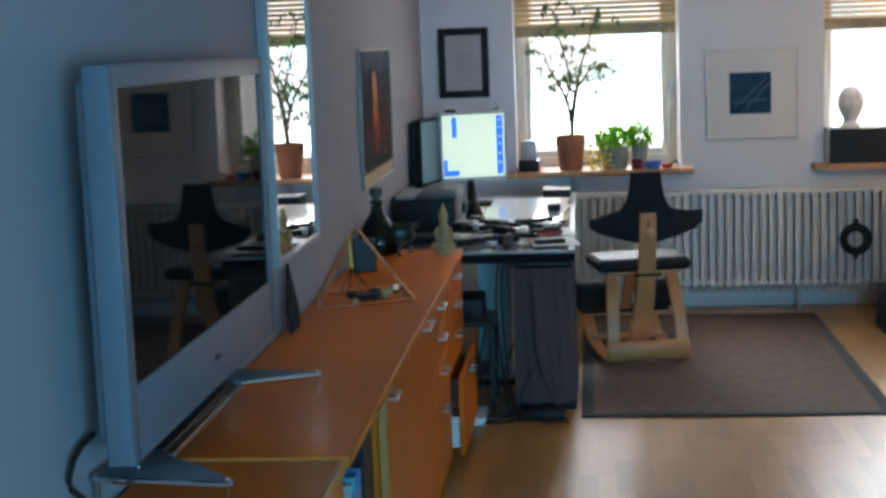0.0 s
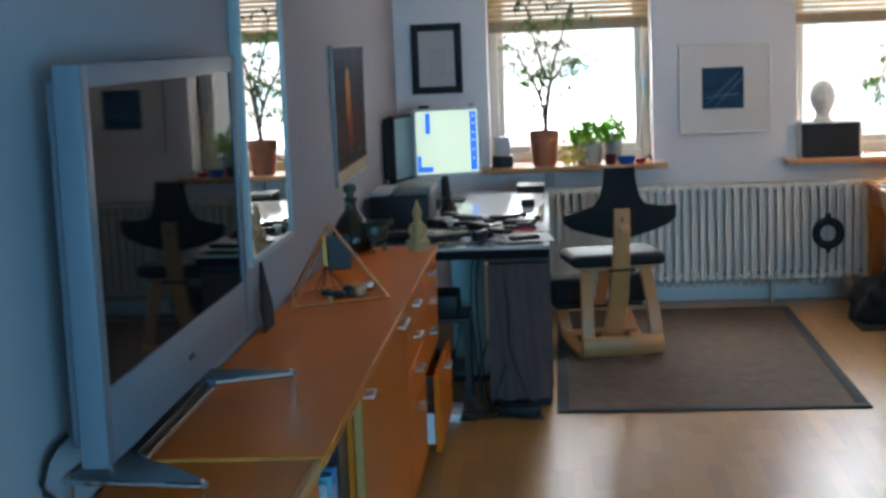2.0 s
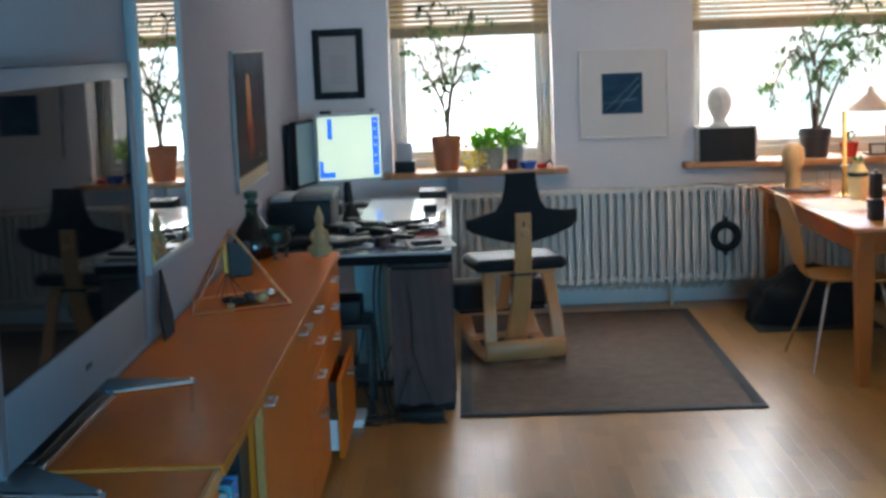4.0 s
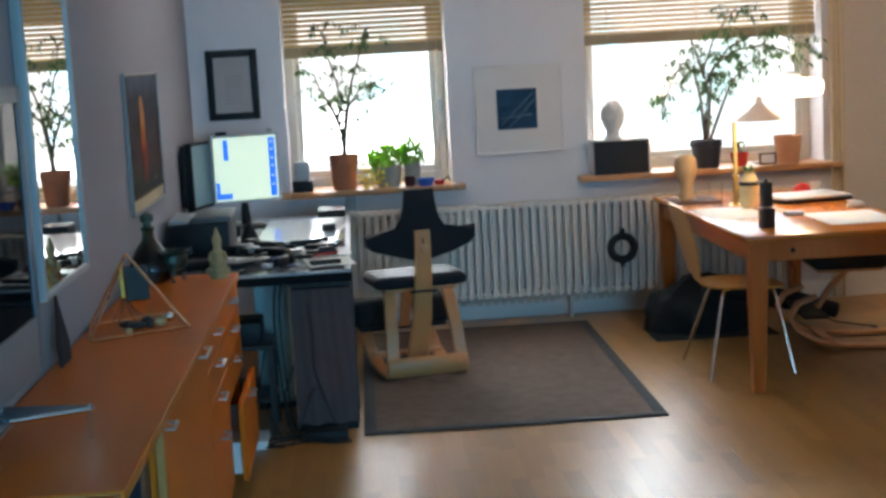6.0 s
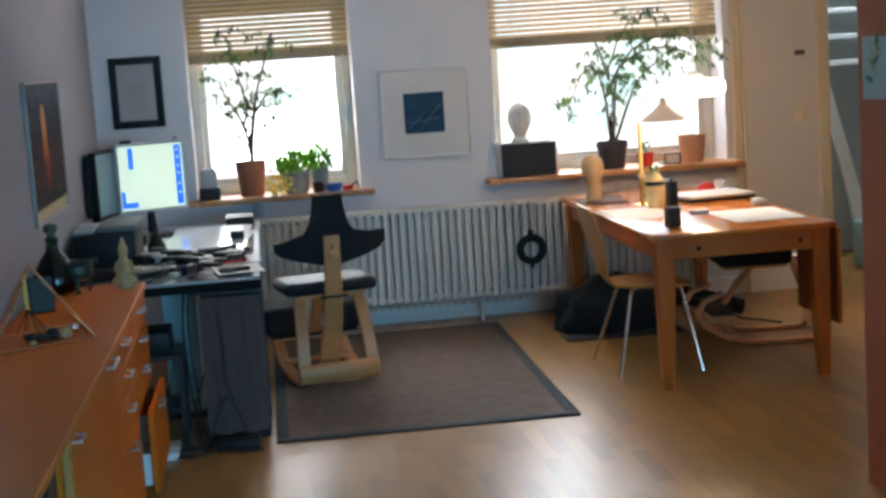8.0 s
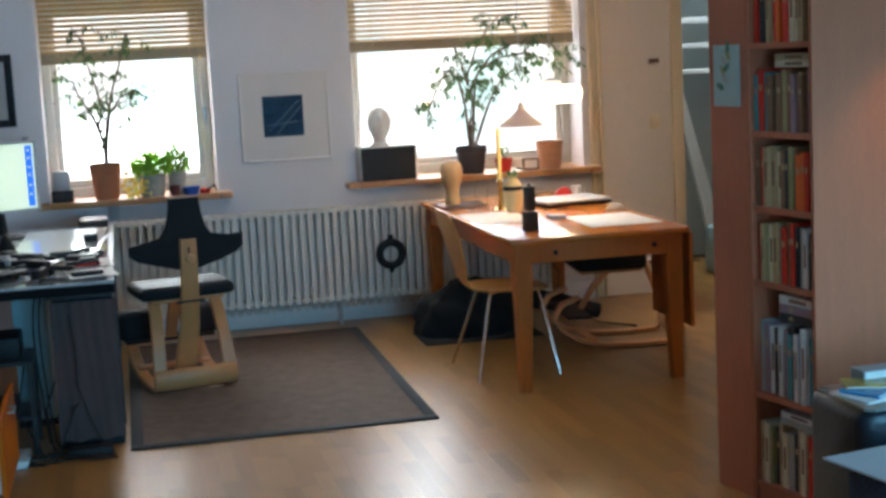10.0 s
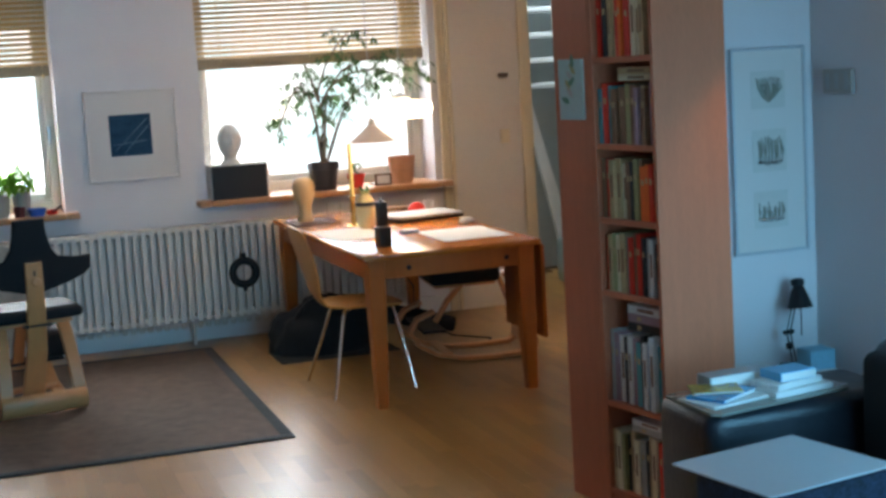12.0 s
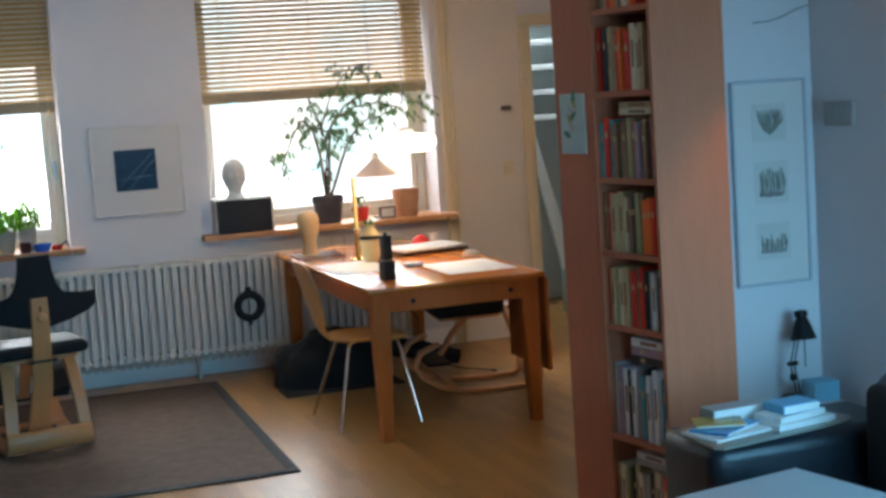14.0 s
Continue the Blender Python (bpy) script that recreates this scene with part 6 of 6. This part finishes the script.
for i in range(2):
    cu = B()
    bmesh.ops.create_grid(cu, x_segments=22, y_segments=22, size=0.5)
    hi = [v for v in cu.verts]
    for v in hi:
        x, y = v.co.x * 2, v.co.y * 2
        e = max(abs(x), abs(y))
        v.co = Vector((v.co.x * 0.86, v.co.y * 0.93, 0.16 * (1 - e ** 6) + 0.02 * noise.noise(Vector((x * 2.2, y * 2.2, i)))))
    bmesh.ops.solidify(cu, geom=cu.faces[:], thickness=0.02)
    part("seat_cushion", cu, M_LEATHER, sofa, "wrinkled leather seat cushion", pose(2.13, 3.47 - 0.95 * i, 0.262))
part("backrest", box(B(), (2.56, 2.0, 0.261), (2.95, 4.32, 0.69), 0.10, 5), M_LEATHER, sofa)
part("back_cushion", box(B(), (2.27, 3.0, 0.42), (2.62, 3.90, 0.745), 0.04, 5), M_BLACK, sofa, "matt black back cushion")
for x in (1.85, 2.85):
    for y in (2.1, 4.2):
        part("foot", lathe(B(), [(0.025, 0), (0.03, 0.04)], 12, (x, y, 0)), M_BLACKPL, sofa)
plate_t = solid("glass_plate", plate(B(), [(-0.27, -0.13), (-0.25, -0.155), (0.24, -0.13), (0.26, -0.105), (0.25, 0.13), (-0.24, 0.13)], 0.010, 2, 0.002), M_SMOKE, "smoky grey glass plate on the sofa arm", "tray", (2.06, 4.11, 0.5985), 8)
M_GLOSSBLUE = material("glossy_blue", (0.05, 0.28, 0.52), 0.2, vary=0.4, scale=14)
M_COVERMIX = material("cover_mix", (0.08, 0.32, 0.50), 0.25, vary=0.9, scale=7, second=(0.75, 0.48, 0.05))
PILE = [("magazine", "glossy white magazine on the glass plate", -0.10, -0.035, 0.0, 0.25, 0.16, 0.008, M_PAPER, 14), ("magazine", "glossy blue magazine in the pile", -0.11, -0.02, 0.0088, 0.19, 0.13, 0.010, M_GLOSSBLUE, 30),
        ("magazine", "yellow and blue magazine in the pile", -0.12, 0.0, 0.0196, 0.15, 0.11, 0.008, M_COVERMIX, -20), ("book", "white book lying on the glass plate", 0.11, -0.045, 0.0, 0.22, 0.12, 0.018, M_PAPER, 10),
        ("book", "white paperback in the pile", 0.10, -0.035, 0.0188, 0.19, 0.11, 0.018, BM["white"], 16), ("book", "light blue paperback on the pile", 0.11, -0.03, 0.0376, 0.13, 0.10, 0.026, material("sky_blue", (0.10, 0.40, 0.66), 0.35), 6),
        ("book", "grey book lying behind the pile", 0.0, 0.075, 0.0, 0.24, 0.075, 0.05, M_GREY, 3)]
for nm, lb, x, y, z, w, d, h, mt, an in PILE:
    t = thing(nm, lb, nm, (2.04 + x, 4.11 + y, 0.6088 + z), an, "pile of books on the sofa arm")
    part("cover", box(B(), (-w / 2, -d / 2, 0.0), (w / 2, d / 2, h), 0.0015), mt, t)
    part("page_block", box(B(), (-w / 2 + 0.004, -d / 2 - 0.0005, 0.002), (w / 2 + 0.0006, d / 2 + 0.0005, h - 0.002)), M_PAPER, t)
spot = thing("wall_spotlight", "small lit spotlight on the wall above the sofa", "wall lamp", (3.049, 4.50, 1.96))
part("wall_plate", lathe(B(), [(0.04, 0), (0.04, 0.010), (0.03, 0.014)], 20), M_WHITE, spot, "", pose(0, 0, 0, 0, -90, 0))
part("arm", tube(B(), [(-0.012, 0, 0), (-0.10, 0, 0.020), (-0.185, -0.006, 0.018)], 0.006, 8), M_CHROME, spot)
aim = look((-0.205, -0.012, -0.012), (-0.674, 0.22, -0.71))
part("shade", lathe(B(), [(0.012, 0.05), (0.026, 0.042), (0.040, -0.006), (0.036, -0.006), (0.022, 0.036)], 24), M_WHITE, spot, "white metal shade", aim)
part("bulb", lathe(B(), [(0.010, 0.03), (0.024, 0.012), (0.028, -0.008), (0.016, -0.024), (0.001, -0.028)], 16), glow("warm_bulb", (1.0, 0.72, 0.42), 14.0), spot, "glowing bulb", aim)
solid("cable", tube(B(), [(2.80, 5.296, 1.842), (2.87, 5.296, 1.845), (2.93, 5.296, 1.86), (2.99, 5.296, 1.885), (3.046, 5.294, 1.90)], 0.004, 6), M_GREY, "thin grey lamp wire along the wall", "cable")
M_PATTERN = material("dark_blue_cloth", (0.008, 0.014, 0.030), 0.85, vary=0.9, scale=26, bump=0.4, second=(0.025, 0.042, 0.085))
solid("blue_cushion", box(B(), (-0.20, -0.17, 0), (0.22, 0.17, 0.128), 0.035, 4), M_PATTERN, "dark blue patterned cushion on the sofa", "cushion", (1.85, 3.59, 0.42), 10)
solid("drawing_board", box(B(), (-0.214, -0.19, 0), (0.212, 0.19, 0.006), 0.001), material("pale_board", (0.50, 0.52, 0.55), 0.6, vary=0.03, scale=4), "blank white board lying on the cushion", "board", (1.815, 3.578, 0.549), 11)
side = thing("side_table", "low white table behind the sofa", "table", (2.77, 4.80, 0))
part("top", box(B(), (-0.20, -0.35, 0.355), (0.22, 0.40, 0.378), 0.004), M_WHITE, side)
for x in (-0.18, 0.20):
    for y in (-0.33, 0.38):
        part("leg", box(B(), (x - 0.015, y - 0.015, 0), (x + 0.015, y + 0.015, 0.354), 0.002), M_WHITE, side)
flat_box("tissue_box", "light blue box on the low table", "box", (2.875, 5.08, 0.3785), (2.985, 5.18, 0.455), material("pale_blue_card", (0.22, 0.48, 0.62), 0.6), 0.003)
dl = thing("desk_lamp", "black jointed desk lamp by the wall", "desk lamp", (2.86, 5.19, 0.3785))
part("base", lathe(B(), [(0.05, 0), (0.052, 0.012), (0.02, 0.02), (0.001, 0.021)], 20), M_BLACKPL, dl)
for s in (-0.008, 0.008):
    part("arm", tube(B(), [(0.01 + s, 0, 0.02), (-0.012 + s, 0, 0.14)], 0.003, 6), M_DARKPAINT, dl)
    part("arm", tube(B(), [(-0.012 + s, 0, 0.14), (0.022 + s, 0, 0.27)], 0.003, 6), M_DARKPAINT, dl)
part("joint", tube(B(), [(-0.032, 0, 0.14), (0.010, 0, 0.14)], 0.009, 8), M_BLACKPL, dl)
part("joint", tube(B(), [(-0.008, 0, 0.075), (-0.012, 0, 0.095)], 0.013, 8), M_BLACKPL, dl)
part("shade", lathe(B(), [(0.052, 0), (0.050, 0.004), (0.034, 0.055), (0.020, 0.085), (0.026, 0.09), (0.026, 0.11), (0.010, 0.115), (0.008, 0.09), (0.03, 0.05), (0.047, 0.004)], 24), M_BLACKPL, dl, "black metal cone shade", pose(0.036, -0.01, 0.232, -8, 0, 0))
part("spring", tube(B(), [(0.045, 0, 0.235), (0.047, 0, 0.12)], 0.0025, 6), M_DARKPAINT, dl)
flat_box("hall_bag", "pale blue bag standing in the hall", "bag", (3.86, 9.68, 0.0), (4.06, 9.9, 0.34), material("pale_blue_cloth", (0.36, 0.46, 0.48), 0.8, vary=0.3, scale=10), 0.05)

# ---- floor staves, last ----
SW, SL = 0.072, 0.43
rp2 = random.Random(31)
stave_me = mesh_of("floor_stave", box(B(), (0.0002, 0.0002, -0.0115), (SW - 0.0002, SL - 0.0002, 0.0)), M_OAK, False)
verts, faces = [], []
x = XL - 0.01
while x < 5.0:
    y = YN - 0.18 - rp2.uniform(0, SL)
    while y < 10.3:
        if y < YN - 0.19:
            y += SL
            continue
        if 4.55 < y < 6.5 and -0.72 < x < 2.05:
            piece("floor_stave", stave_me, sub, pose(x, y, 0))
        elif not (x > 3.3 and y < 4.9):
            k = len(verts)
            verts += [(x + 0.0002 + a * (SW - 0.0004), y + 0.0002 + b * (SL - 0.0004), c) for c in (-0.0115, 0.0) for a, b in ((0, 0), (1, 0), (1, 1), (0, 1))]
            faces += [(k + 4, k + 5, k + 6, k + 7), (k, k + 1, k + 5, k + 4), (k + 1, k + 2, k + 6, k + 5), (k + 2, k + 3, k + 7, k + 6), (k + 3, k, k + 4, k + 7)]
        y += SL
    x += SW
me = bpy.data.meshes.new("floor_staves")
me.from_pydata(verts, [], faces)
me.materials.append(M_OAKFAR)
rest = new("floor_staves", me)
rest.parent = sub
rest["kind"] = "stuff"
